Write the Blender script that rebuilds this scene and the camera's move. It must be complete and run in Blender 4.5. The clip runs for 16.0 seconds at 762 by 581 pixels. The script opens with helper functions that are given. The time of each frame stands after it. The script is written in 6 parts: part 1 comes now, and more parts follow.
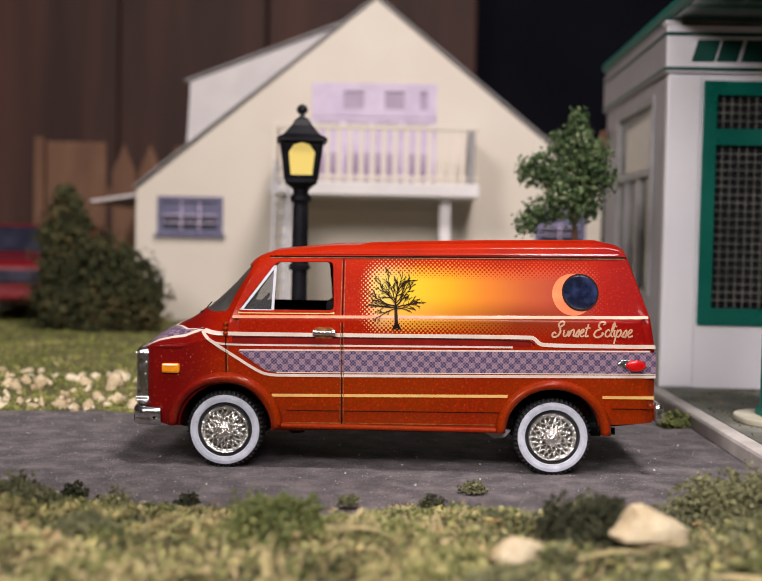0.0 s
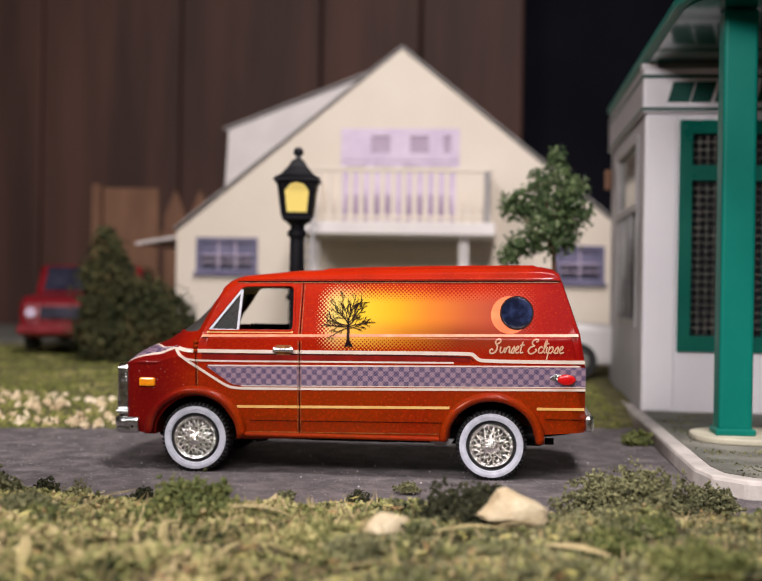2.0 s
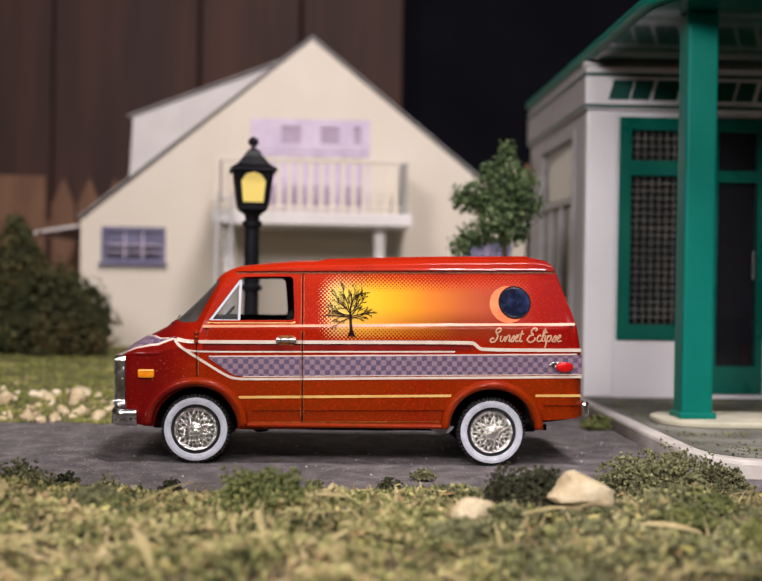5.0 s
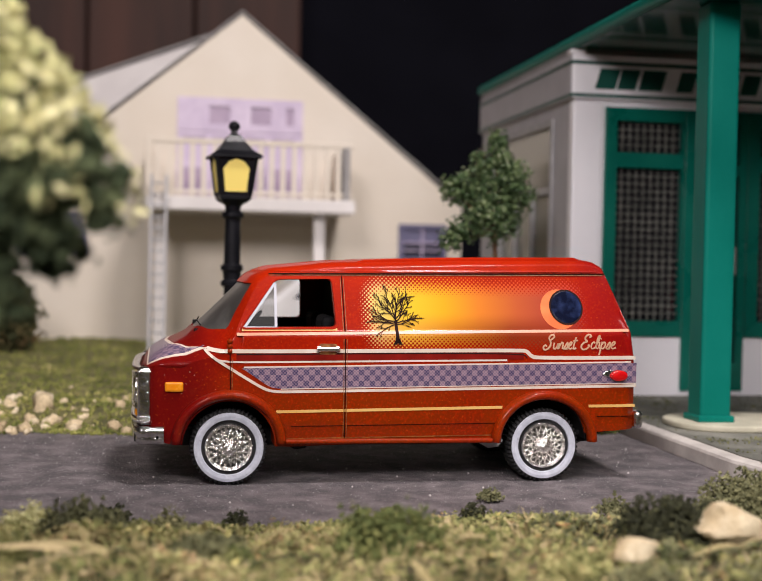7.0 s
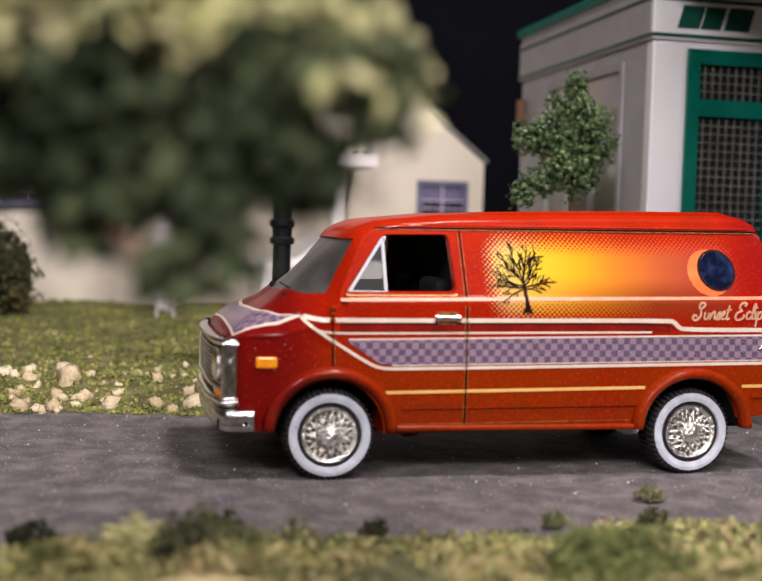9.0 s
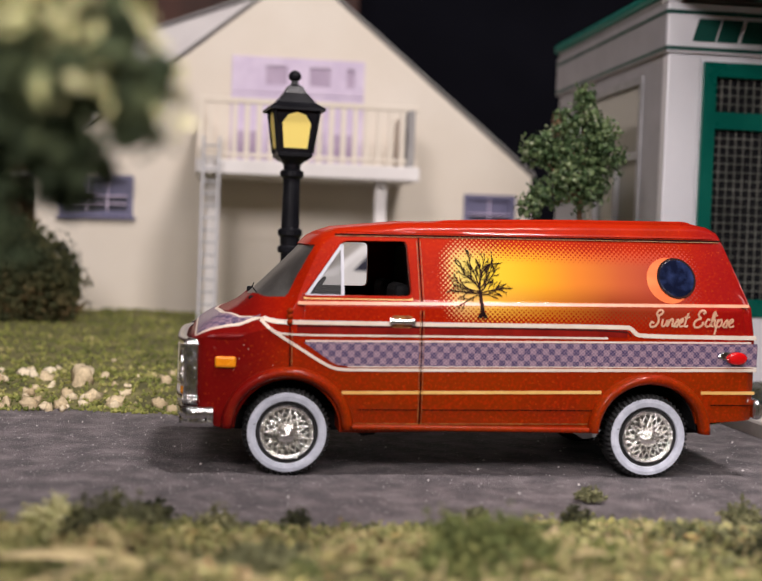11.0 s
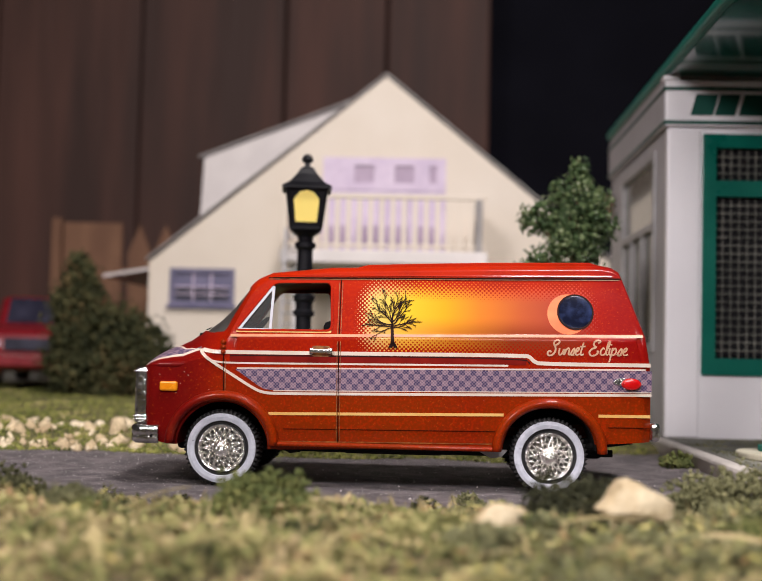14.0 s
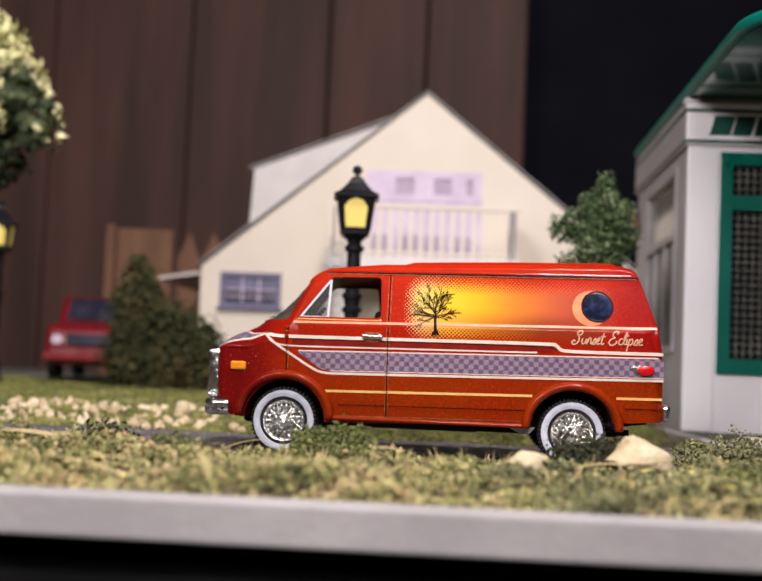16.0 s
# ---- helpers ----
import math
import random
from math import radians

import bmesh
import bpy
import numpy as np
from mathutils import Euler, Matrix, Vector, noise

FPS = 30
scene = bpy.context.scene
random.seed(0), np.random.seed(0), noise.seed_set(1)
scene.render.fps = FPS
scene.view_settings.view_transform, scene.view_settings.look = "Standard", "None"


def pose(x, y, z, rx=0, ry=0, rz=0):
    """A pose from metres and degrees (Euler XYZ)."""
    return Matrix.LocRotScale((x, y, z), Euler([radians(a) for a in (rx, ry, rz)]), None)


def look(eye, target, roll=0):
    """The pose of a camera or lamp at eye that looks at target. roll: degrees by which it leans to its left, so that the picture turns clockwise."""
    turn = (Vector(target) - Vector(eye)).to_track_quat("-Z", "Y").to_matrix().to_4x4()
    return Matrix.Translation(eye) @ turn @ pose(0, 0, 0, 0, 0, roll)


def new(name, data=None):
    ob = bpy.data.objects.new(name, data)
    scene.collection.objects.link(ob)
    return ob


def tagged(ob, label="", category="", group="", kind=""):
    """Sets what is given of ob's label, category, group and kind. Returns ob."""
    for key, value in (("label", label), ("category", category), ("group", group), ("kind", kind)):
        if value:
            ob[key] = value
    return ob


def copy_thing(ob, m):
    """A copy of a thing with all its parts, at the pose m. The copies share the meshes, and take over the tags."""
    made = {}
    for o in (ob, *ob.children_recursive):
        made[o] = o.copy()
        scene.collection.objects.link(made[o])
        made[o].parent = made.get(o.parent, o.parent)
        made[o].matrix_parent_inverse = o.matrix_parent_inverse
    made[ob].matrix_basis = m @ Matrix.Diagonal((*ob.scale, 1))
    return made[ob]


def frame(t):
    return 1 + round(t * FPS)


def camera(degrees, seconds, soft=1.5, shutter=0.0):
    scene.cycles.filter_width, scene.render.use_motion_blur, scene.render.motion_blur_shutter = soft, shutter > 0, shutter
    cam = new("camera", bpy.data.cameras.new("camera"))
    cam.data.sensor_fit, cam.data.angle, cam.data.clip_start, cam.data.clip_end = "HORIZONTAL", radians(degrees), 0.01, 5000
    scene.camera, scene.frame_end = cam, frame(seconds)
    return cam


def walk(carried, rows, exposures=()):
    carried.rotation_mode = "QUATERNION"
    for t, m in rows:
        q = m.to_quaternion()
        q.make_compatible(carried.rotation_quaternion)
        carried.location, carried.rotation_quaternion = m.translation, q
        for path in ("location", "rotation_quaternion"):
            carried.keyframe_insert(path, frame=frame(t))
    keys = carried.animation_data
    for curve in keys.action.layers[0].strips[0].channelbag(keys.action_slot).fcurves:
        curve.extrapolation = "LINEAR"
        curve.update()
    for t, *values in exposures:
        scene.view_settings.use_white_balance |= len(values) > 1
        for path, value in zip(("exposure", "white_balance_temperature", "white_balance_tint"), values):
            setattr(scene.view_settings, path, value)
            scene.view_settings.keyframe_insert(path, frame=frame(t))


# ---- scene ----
U = 0.01  # the plan is in centimetres: a tabletop model village
cam = camera(35.31, 16.0, soft=1.1)
cam.data.dof.use_dof = True
cam.data.dof.focus_distance = 16.2 * U
cam.data.dof.aperture_fstop = 34
PATH = [
    (0, (0.206, -15.812, 3.042), (-0.139, 0.171, 2.399), 1.19),
    (0.5, (0.729, -16.223, 3.104), (-0.047, -0.249, 2.616), 1.26),
    (1, (1.365, -16.352, 2.950), (0.248, -0.395, 2.629), 1.21),
    (1.5, (1.951, -16.802, 2.860), (0.584, -0.862, 2.688), 1.09),
    (2, (2.202, -17.341, 2.754), (0.682, -1.414, 2.725), 0.91),
    (2.5, (2.326, -17.938, 2.771), (0.752, -2.016, 2.859), 0.75),
    (3, (2.113, -18.580, 2.732), (0.633, -2.650, 2.904), 0.73),
    (3.5, (1.366, -18.632, 2.507), (0.062, -2.687, 2.733), 0.79),
    (4, (0.763, -18.204, 2.289), (-0.020, -2.224, 2.458), 1.07),
    (4.5, (0.430, -17.795, 2.599), (0.385, -1.795, 2.587), 0.93),
    (4.7, (0.136, -17.755, 2.635), (0.395, -1.757, 2.582), 0.91),
    (5.4, (-0.790, -17.323, 2.852), (0.477, -1.374, 2.635), 0.91),
    (6.1, (-1.956, -16.842, 2.922), (0.163, -0.986, 2.615), 1.08),
    (6.8, (-2.827, -16.188, 3.010), (-0.140, -0.420, 2.629), 1.19),
    (7, (-3.004, -15.958, 3.029), (-0.206, -0.209, 2.633), 1.16),
    (7.5, (-3.372, -15.407, 3.163), (-0.303, 0.288, 2.696), 1.20),
    (8, (-3.843, -14.631, 2.821), (-0.598, 1.026, 2.249), 1.16),
    (8.5, (-4.397, -13.891, 2.920), (-1.004, 1.733, 2.297), 1.27),
    (8.7, (-4.466, -13.454, 2.838), (-0.975, 2.142, 2.083), 1.55),
    (9.4, (-4.687, -12.731, 2.883), (-1.174, 2.853, 1.986), 1.82),
    (10.1, (-4.244, -12.802, 2.909), (-1.116, 2.862, 1.996), 1.92),
    (10.8, (-3.353, -13.500, 2.802), (-0.956, 2.302, 2.066), 1.97),
    (11, (-3.009, -13.800, 2.782), (-0.862, 2.041, 2.097), 2.00),
    (11.5, (-2.310, -14.454, 2.591), (-0.803, 1.469, 2.150), 2.02),
    (12, (-1.629, -14.932, 2.471), (-0.718, 1.042, 2.331), 1.92),
    (12.5, (-0.976, -15.379, 2.384), (-0.585, 0.615, 2.566), 1.72),
    (13, (-0.621, -15.560, 2.129), (-0.641, 0.433, 2.582), 1.47),
    (13.5, (-0.018, -15.794, 1.956), (-0.378, 0.188, 2.616), 1.35),
    (14, (0.550, -15.976, 1.818), (-0.092, -0.011, 2.656), 1.31),
    (14.5, (0.717, -16.933, 1.902), (-0.157, -0.986, 2.855), 1.52),
    (15, (0.698, -17.647, 1.921), (-0.318, -1.711, 2.924), 1.93),
    (15.5, (0.415, -17.853, 1.291), (-0.654, -1.921, 2.309), 2.28),
    (16, (0.450, -18.177, 1.366), (-0.623, -2.246, 2.396), 2.40),
]
walk(cam, [(t, look(Vector(eye) * U, Vector(target) * U, roll)) for t, eye, target, roll in PATH],
     exposures=[(0, -0.07), (2, -0.02), (4.5, -0.04), (7, -0.1), (8.5, 0.1), (11.5, -0.1), (12, -0.08), (14, -0.02), (15, 0.06), (16, 0.16)])

# ---- light ----
world = bpy.data.worlds.new("room_light")
scene.world = world
world.use_nodes = True
world.node_tree.nodes["Background"].inputs[0].default_value = (1.0, 0.96, 0.92, 1)
world.node_tree.nodes["Background"].inputs[1].default_value = 0.1


def lamp(name, eye, target, size, watts, colour):
    data = bpy.data.lights.new(name, "AREA")
    data.shape, data.size, data.energy, data.color = "DISK", size * U, watts, colour
    ob = new(name, data)
    ob.matrix_world = look(Vector(eye) * U, Vector(target) * U)
    return tagged(ob, "bright white light from an unseen source", "lamp", kind="structure")


# sources out of view; right and left follow the van's two shadows
lamp("key_light", (8, -12, 42), (0, 14, 5), 9, 1.75, (1.0, 0.922, 0.915))
# added fill for upright fronts, no lamp known there
lamp("front_fill", (4, -32, 21), (0, 10, 4), 12, 0.55, (1.0, 0.922, 0.92))
lamp("left_light", (-12, -25, 18), (1, 6, 2), 9, 0.78, (1.0, 0.922, 0.92))


# ---- materials ----
def nodes_of(name):
    m = bpy.data.materials.new(name)
    m.use_nodes = True
    return m, m.node_tree.nodes, m.node_tree.links, m.node_tree.nodes["Principled BSDF"]


def ramp(n, stops, mode="LINEAR"):
    r = n.new("ShaderNodeValToRGB")
    r.color_ramp.interpolation = mode
    e = r.color_ramp.elements
    while len(e) > 1:
        e.remove(e[0])
    e[0].position, e[0].color = stops[0][0], (*stops[0][1], 1)
    for p, c in stops[1:]:
        e.new(p).color = (*c, 1)
    return r


def surface(name, a, b, size=1.0, rough=0.6, metal=0.0, coat=0.0, bump=0.0, grain=0.1, stretch=(1, 1, 1), spec=0.5, island=0.0, specks=None):
    """Two colours mixed by noise of the given size (cm), fine grain of bump, wear in the gloss."""
    m, n, l, p = nodes_of(name)
    co = n.new("ShaderNodeTexCoord")
    mp = n.new("ShaderNodeMapping")
    mp.inputs["Scale"].default_value = stretch
    l.new(co.outputs["Object"], mp.inputs[0])
    big, fine = n.new("ShaderNodeTexNoise"), n.new("ShaderNodeTexNoise")
    big.inputs["Scale"].default_value, big.inputs["Detail"].default_value = 1 / (size * U), 6
    fine.inputs["Scale"].default_value, fine.inputs["Detail"].default_value = 1 / (grain * U), 4
    for t in (big, fine):
        l.new(mp.outputs[0], t.inputs[0])
    add = n.new("ShaderNodeMath")
    add.operation = "MULTIPLY_ADD"
    add.inputs[1].default_value = 0.15
    l.new(fine.outputs[0], add.inputs[0])
    l.new(big.outputs[0], add.inputs[2])
    r = ramp(n, [(0.48, a), (0.86, b)])
    l.new(add.outputs[0], r.inputs[0])
    out = r.outputs[0]
    if island:
        geo, hsv = n.new("ShaderNodeNewGeometry"), n.new("ShaderNodeHueSaturation")
        mr = n.new("ShaderNodeMapRange")
        mr.inputs[3].default_value, mr.inputs[4].default_value = 1 - island, 1 + island
        l.new(geo.outputs["Random Per Island"], mr.inputs[0])
        l.new(mr.outputs[0], hsv.inputs["Value"])
        l.new(out, hsv.inputs["Color"])
        out = hsv.outputs[0]
    if specks:
        dots, mix, hit = n.new("ShaderNodeTexVoronoi"), n.new("ShaderNodeMix"), n.new("ShaderNodeMapRange")
        dots.inputs["Scale"].default_value = 1 / (specks[1] * U)
        l.new(mp.outputs[0], dots.inputs[0])
        one = n.new("ShaderNodeSeparateColor")
        l.new(dots.outputs["Color"], one.inputs[0])
        l.new(one.outputs[0], hit.inputs[0])
        hit.inputs[1].default_value, hit.inputs[2].default_value = 1 - specks[2], 1 - specks[2] + 0.12
        mix.data_type = "RGBA"
        mix.inputs[7].default_value = (*specks[0], 1)
        l.new(hit.outputs[0], mix.inputs[0])
        l.new(out, mix.inputs[6])
        out = mix.outputs[2]
    l.new(out, p.inputs["Base Color"])
    rr = n.new("ShaderNodeMapRange")
    rr.inputs[3].default_value, rr.inputs[4].default_value = max(rough - 0.1, 0.02), min(rough + 0.12, 1)
    l.new(big.outputs[0], rr.inputs[0])
    l.new(rr.outputs[0], p.inputs["Roughness"])
    p.inputs["Metallic"].default_value = metal
    p.inputs["Coat Weight"].default_value = coat
    p.inputs["Coat Roughness"].default_value = 0.06
    p.inputs["Specular IOR Level"].default_value = spec
    if bump:
        bp = n.new("ShaderNodeBump")
        bp.inputs["Strength"].default_value, bp.inputs["Distance"].default_value = 0.7, bump * U
        l.new(fine.outputs[0], bp.inputs["Height"])
        l.new(bp.outputs[0], p.inputs["Normal"])
    return m


def crumbs_material(name, stops, rough=0.9, patch=0.45, size=1.1):
    """Each loose crumb takes one colour of the ramp, drawn together in patches of a size in cm."""
    m, n, l, p = nodes_of(name)
    geo, co, fine = n.new("ShaderNodeNewGeometry"), n.new("ShaderNodeTexCoord"), n.new("ShaderNodeTexNoise")
    fine.inputs["Scale"].default_value, fine.inputs["Detail"].default_value = 1 / (0.05 * U), 3
    l.new(co.outputs["Object"], fine.inputs[0])
    r = ramp(n, stops)
    wide, spread, mixed = n.new("ShaderNodeTexNoise"), n.new("ShaderNodeMapRange"), n.new("ShaderNodeMix")
    wide.inputs["Scale"].default_value, wide.inputs["Detail"].default_value = 1 / (size * U), 2
    l.new(co.outputs["Object"], wide.inputs[0])
    spread.inputs[1].default_value, spread.inputs[2].default_value = 0.3, 0.7
    l.new(wide.outputs[0], spread.inputs[0])
    mixed.inputs[0].default_value = patch
    l.new(geo.outputs["Random Per Island"], mixed.inputs[2])
    l.new(spread.outputs[0], mixed.inputs[3])
    l.new(mixed.outputs[0], r.inputs[0])
    mr = n.new("ShaderNodeMapRange")
    mr.inputs[3].default_value, mr.inputs[4].default_value = 0.55, 1.45
    l.new(fine.outputs[0], mr.inputs[0])
    hsv = n.new("ShaderNodeHueSaturation")
    l.new(mr.outputs[0], hsv.inputs["Value"])
    l.new(r.outputs[0], hsv.inputs["Color"])
    l.new(hsv.outputs[0], p.inputs["Base Color"])
    p.inputs["Roughness"].default_value = rough
    p.inputs["Specular IOR Level"].default_value = 0.25
    bp = n.new("ShaderNodeBump")
    bp.inputs["Strength"].default_value, bp.inputs["Distance"].default_value = 0.8, 0.03 * U
    l.new(fine.outputs[0], bp.inputs["Height"])
    l.new(bp.outputs[0], p.inputs["Normal"])
    return m


def glass(name, tint=(1, 1, 1), rough=0.02, clear=0.8):
    """A thin pane: mostly see-through, the rest gloss."""
    m, n, l, p = nodes_of(name)
    p.inputs["Base Color"].default_value = (*tint, 1)
    p.inputs["Roughness"].default_value = rough
    p.inputs["Alpha"].default_value = 1 - clear
    p.inputs["Specular IOR Level"].default_value = 0.8
    return m


ASPHALT = surface("asphalt", (0.115, 0.1, 0.107), (0.31, 0.265, 0.27), 0.4, 0.7, bump=0.15, grain=0.03, specks=((0.36, 0.33, 0.33), 0.022, 0.11))
TURF = surface("turf_base", (0.06, 0.045, 0.02), (0.18, 0.135, 0.06), 0.5, 0.95, bump=0.08, grain=0.06)
MOSS = crumbs_material("moss", [(0, (0.03, 0.036, 0.016)), (0.25, (0.075, 0.085, 0.034)), (0.42, (0.18, 0.185, 0.065)), (0.58, (0.33, 0.315, 0.125)), (0.74, (0.49, 0.44, 0.2)), (0.88, (0.42, 0.26, 0.13)), (1, (0.74, 0.6, 0.36))], patch=0.62, size=0.55)
LITTER = crumbs_material("leaf_litter", [(0, (0.16, 0.07, 0.03)), (0.35, (0.36, 0.22, 0.1)), (0.55, (0.5, 0.44, 0.14)), (0.75, (0.58, 0.5, 0.2)), (1, (0.72, 0.6, 0.4))])
LICHEN = crumbs_material("lichen", [(0, (0.05, 0.052, 0.028)), (0.5, (0.15, 0.15, 0.075)), (0.85, (0.27, 0.26, 0.13)), (1, (0.42, 0.38, 0.2))])
DARKMOSS = crumbs_material("dark_moss", [(0, (0.015, 0.017, 0.01)), (0.6, (0.05, 0.052, 0.026)), (1, (0.14, 0.135, 0.06))])
GREEN = crumbs_material("green_moss", [(0, (0.045, 0.06, 0.022)), (0.5, (0.12, 0.14, 0.045)), (1, (0.27, 0.26, 0.09))])
LAWN = crumbs_material("lawn", [(0, (0.06, 0.065, 0.02)), (0.35, (0.15, 0.17, 0.045)), (0.65, (0.28, 0.28, 0.075)), (0.85, (0.4, 0.36, 0.14)), (1, (0.5, 0.4, 0.22))], patch=0.55, size=0.9)
STRAW = crumbs_material("straw", [(0, (0.2, 0.17, 0.07)), (0.5, (0.38, 0.31, 0.15)), (1, (0.54, 0.42, 0.25))])
PEBBLE = crumbs_material("pebbles", [(0, (0.38, 0.28, 0.16)), (0.5, (0.62, 0.5, 0.32)), (1, (0.82, 0.72, 0.54))], 0.8)
LAWNBASE = surface("lawn_base", (0.09, 0.085, 0.03), (0.3, 0.27, 0.1), 0.35, 0.95, bump=0.08, grain=0.05)
STONE = surface("pale_stone", (0.55, 0.43, 0.26), (0.78, 0.68, 0.48), 0.3, 0.6, bump=0.03, grain=0.06)
LEAF = crumbs_material("small_leaves", [(0, (0.02, 0.038, 0.016)), (0.45, (0.06, 0.098, 0.04)), (0.8, (0.14, 0.185, 0.08)), (1, (0.36, 0.38, 0.26))], 0.2, 0.35, 0.4)
BUSHLEAF = crumbs_material("bush_leaves", [(0, (0.016, 0.02, 0.01)), (0.45, (0.045, 0.05, 0.02)), (0.75, (0.09, 0.08, 0.032)), (1, (0.17, 0.095, 0.045))])
OLIVE = crumbs_material("olive_leaves", [(0, (0.018, 0.028, 0.015)), (0.45, (0.045, 0.062, 0.03)), (0.8, (0.11, 0.13, 0.06)), (1, (0.26, 0.25, 0.11))], patch=0.6, size=0.8)
# own colour of the verge's pale puff, and painted light on the tree's crown
FLOCK_LIT_TIPS = crumbs_material("flock_and_lit_tips", [(0, (0.3, 0.33, 0.14)), (0.45, (0.62, 0.59, 0.29)), (1, (0.9, 0.83, 0.55))], patch=0.6, size=0.9)
CLOTH = surface("black_cloth", (0.004, 0.004, 0.004), (0.008, 0.008, 0.008), 2, 1.0, spec=0.0)
BARK = surface("bark", (0.12, 0.06, 0.03), (0.26, 0.14, 0.08), 0.2, 0.9, bump=0.04, grain=0.05)
CREAM = surface("cream_plastic", (0.71, 0.63, 0.525), (0.78, 0.71, 0.615), 2.5, 0.55, bump=0.004, grain=0.1)
TRIM_WHITE = surface("white_trim", (0.7, 0.66, 0.64), (0.8, 0.76, 0.74), 1.0, 0.5)
GREY_ROOF = surface("grey_roof", (0.28, 0.265, 0.26), (0.38, 0.36, 0.35), 1.0, 0.8, bump=0.02, grain=0.08)
DORMER = surface("pale_siding", (0.6, 0.56, 0.55), (0.72, 0.68, 0.66), 1.2, 0.6)
LAVENDER = surface("lavender_pane", (0.55, 0.45, 0.6), (0.72, 0.62, 0.75), 0.8, 0.4)
PURPLE = surface("purple_frame", (0.115, 0.108, 0.194), (0.187, 0.173, 0.274), 0.6, 0.5)
PINKPANE = surface("pink_pane", (0.36, 0.27, 0.38), (0.46, 0.36, 0.48), 0.6, 0.4)
DARKPANE = surface("dark_pane", (0.02, 0.02, 0.035), (0.05, 0.048, 0.08), 0.6, 0.35, spec=0.3)
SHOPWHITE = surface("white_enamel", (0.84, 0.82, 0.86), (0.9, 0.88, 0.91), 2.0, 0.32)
# greyer than the front's white enamel; side, back and inner walls
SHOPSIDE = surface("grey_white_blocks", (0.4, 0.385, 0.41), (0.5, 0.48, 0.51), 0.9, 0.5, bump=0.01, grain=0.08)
GREENPAINT = surface("green_enamel", (0.0, 0.11, 0.08), (0.004, 0.16, 0.115), 1.5, 0.28, coat=0.3)
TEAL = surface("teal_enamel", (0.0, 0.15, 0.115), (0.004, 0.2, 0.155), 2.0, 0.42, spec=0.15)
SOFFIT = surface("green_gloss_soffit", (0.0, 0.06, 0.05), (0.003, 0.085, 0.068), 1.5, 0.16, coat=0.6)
DARKGREEN = surface("dark_green_print", (0.004, 0.06, 0.045), (0.01, 0.1, 0.075), 0.5, 0.4)
CONCRETE = surface("stained_concrete", (0.12, 0.12, 0.1), (0.3, 0.29, 0.25), 0.7, 0.85, bump=0.02, grain=0.06)
KERB = surface("kerb_paint", (0.5, 0.46, 0.43), (0.72, 0.67, 0.62), 0.6, 0.6, bump=0.01, grain=0.08)
ISLAND = surface("pale_island", (0.5, 0.47, 0.36), (0.68, 0.64, 0.5), 0.5, 0.7, bump=0.01, grain=0.07)
PLANK = surface("stained_plank", (0.05, 0.022, 0.016), (0.13, 0.057, 0.042), 2.2, 0.7, bump=0.05, grain=0.5, stretch=(1, 1, 0.09))
NAVY = surface("dark_cloth", (0.0068, 0.0068, 0.011), (0.0115, 0.0115, 0.018), 6, 0.95, spec=0.1)
PICKET = surface("orange_picket", (0.155, 0.075, 0.042), (0.26, 0.137, 0.078), 0.8, 0.8, stretch=(1, 1, 0.2))
BOARD = surface("board_edge", (0.3, 0.28, 0.285), (0.42, 0.395, 0.4), 1.5, 0.8, bump=0.01)
BLACK = surface("black_paint", (0.006, 0.006, 0.008), (0.014, 0.014, 0.017), 0.4, 0.38, coat=0.06, spec=0.15)
MATTBLACK = surface("matt_black", (0.005, 0.005, 0.006), (0.012, 0.011, 0.011), 0.5, 0.8, spec=0.2)
STEEL = surface("grey_plastic", (0.35, 0.34, 0.35), (0.5, 0.49, 0.5), 0.5, 0.5)
CHROME = surface("chrome", (0.78, 0.77, 0.76), (0.9, 0.89, 0.87), 0.5, 0.22, metal=1.0, bump=0.006, grain=0.05)
WORNCHROME = surface("worn_chrome", (0.6, 0.59, 0.58), (0.85, 0.84, 0.82), 0.12, 0.2, metal=1.0, bump=0.03, grain=0.09)
GOLDCHROME = surface("warm_chrome", (0.84, 0.82, 0.77), (0.96, 0.94, 0.9), 0.1, 0.22, metal=1.0, bump=0.05, grain=0.05)
DARKCHROME = surface("dark_chrome", (0.25, 0.245, 0.23), (0.5, 0.485, 0.46), 0.06, 0.3, metal=1.0, bump=0.02, grain=0.03)
RUBBER = surface("tyre_rubber", (0.01, 0.01, 0.011), (0.025, 0.024, 0.025), 0.2, 0.7)
WHITEWALL = surface("white_sidewall", (0.5, 0.52, 0.6), (0.68, 0.7, 0.78), 0.12, 0.5, grain=0.03, bump=0.004)
INK_WHITE = surface("cream_print", (0.68, 0.56, 0.46), (0.78, 0.69, 0.6), 0.3, 0.35)
INK_CRIMSON = surface("crimson_print", (0.17, 0.007, 0.004), (0.24, 0.01, 0.006), 0.2, 0.5, spec=0.08)
# ochre of worn seam edges, also of the sill's painted highlight
INK_WORN_GLINT = surface("worn_ochre_glint", (0.16, 0.04, 0.006), (0.42, 0.2, 0.04), 0.06, 0.5)
# colour of the highlight painted along the belt crease
INK_CREASE_GLINT = surface("peach_crease_glint", (0.62, 0.22, 0.11), (0.74, 0.36, 0.2), 0.3, 0.35)
INK_SCRIPT = surface("tan_print", (0.6, 0.33, 0.2), (0.72, 0.5, 0.33), 0.2, 0.35)
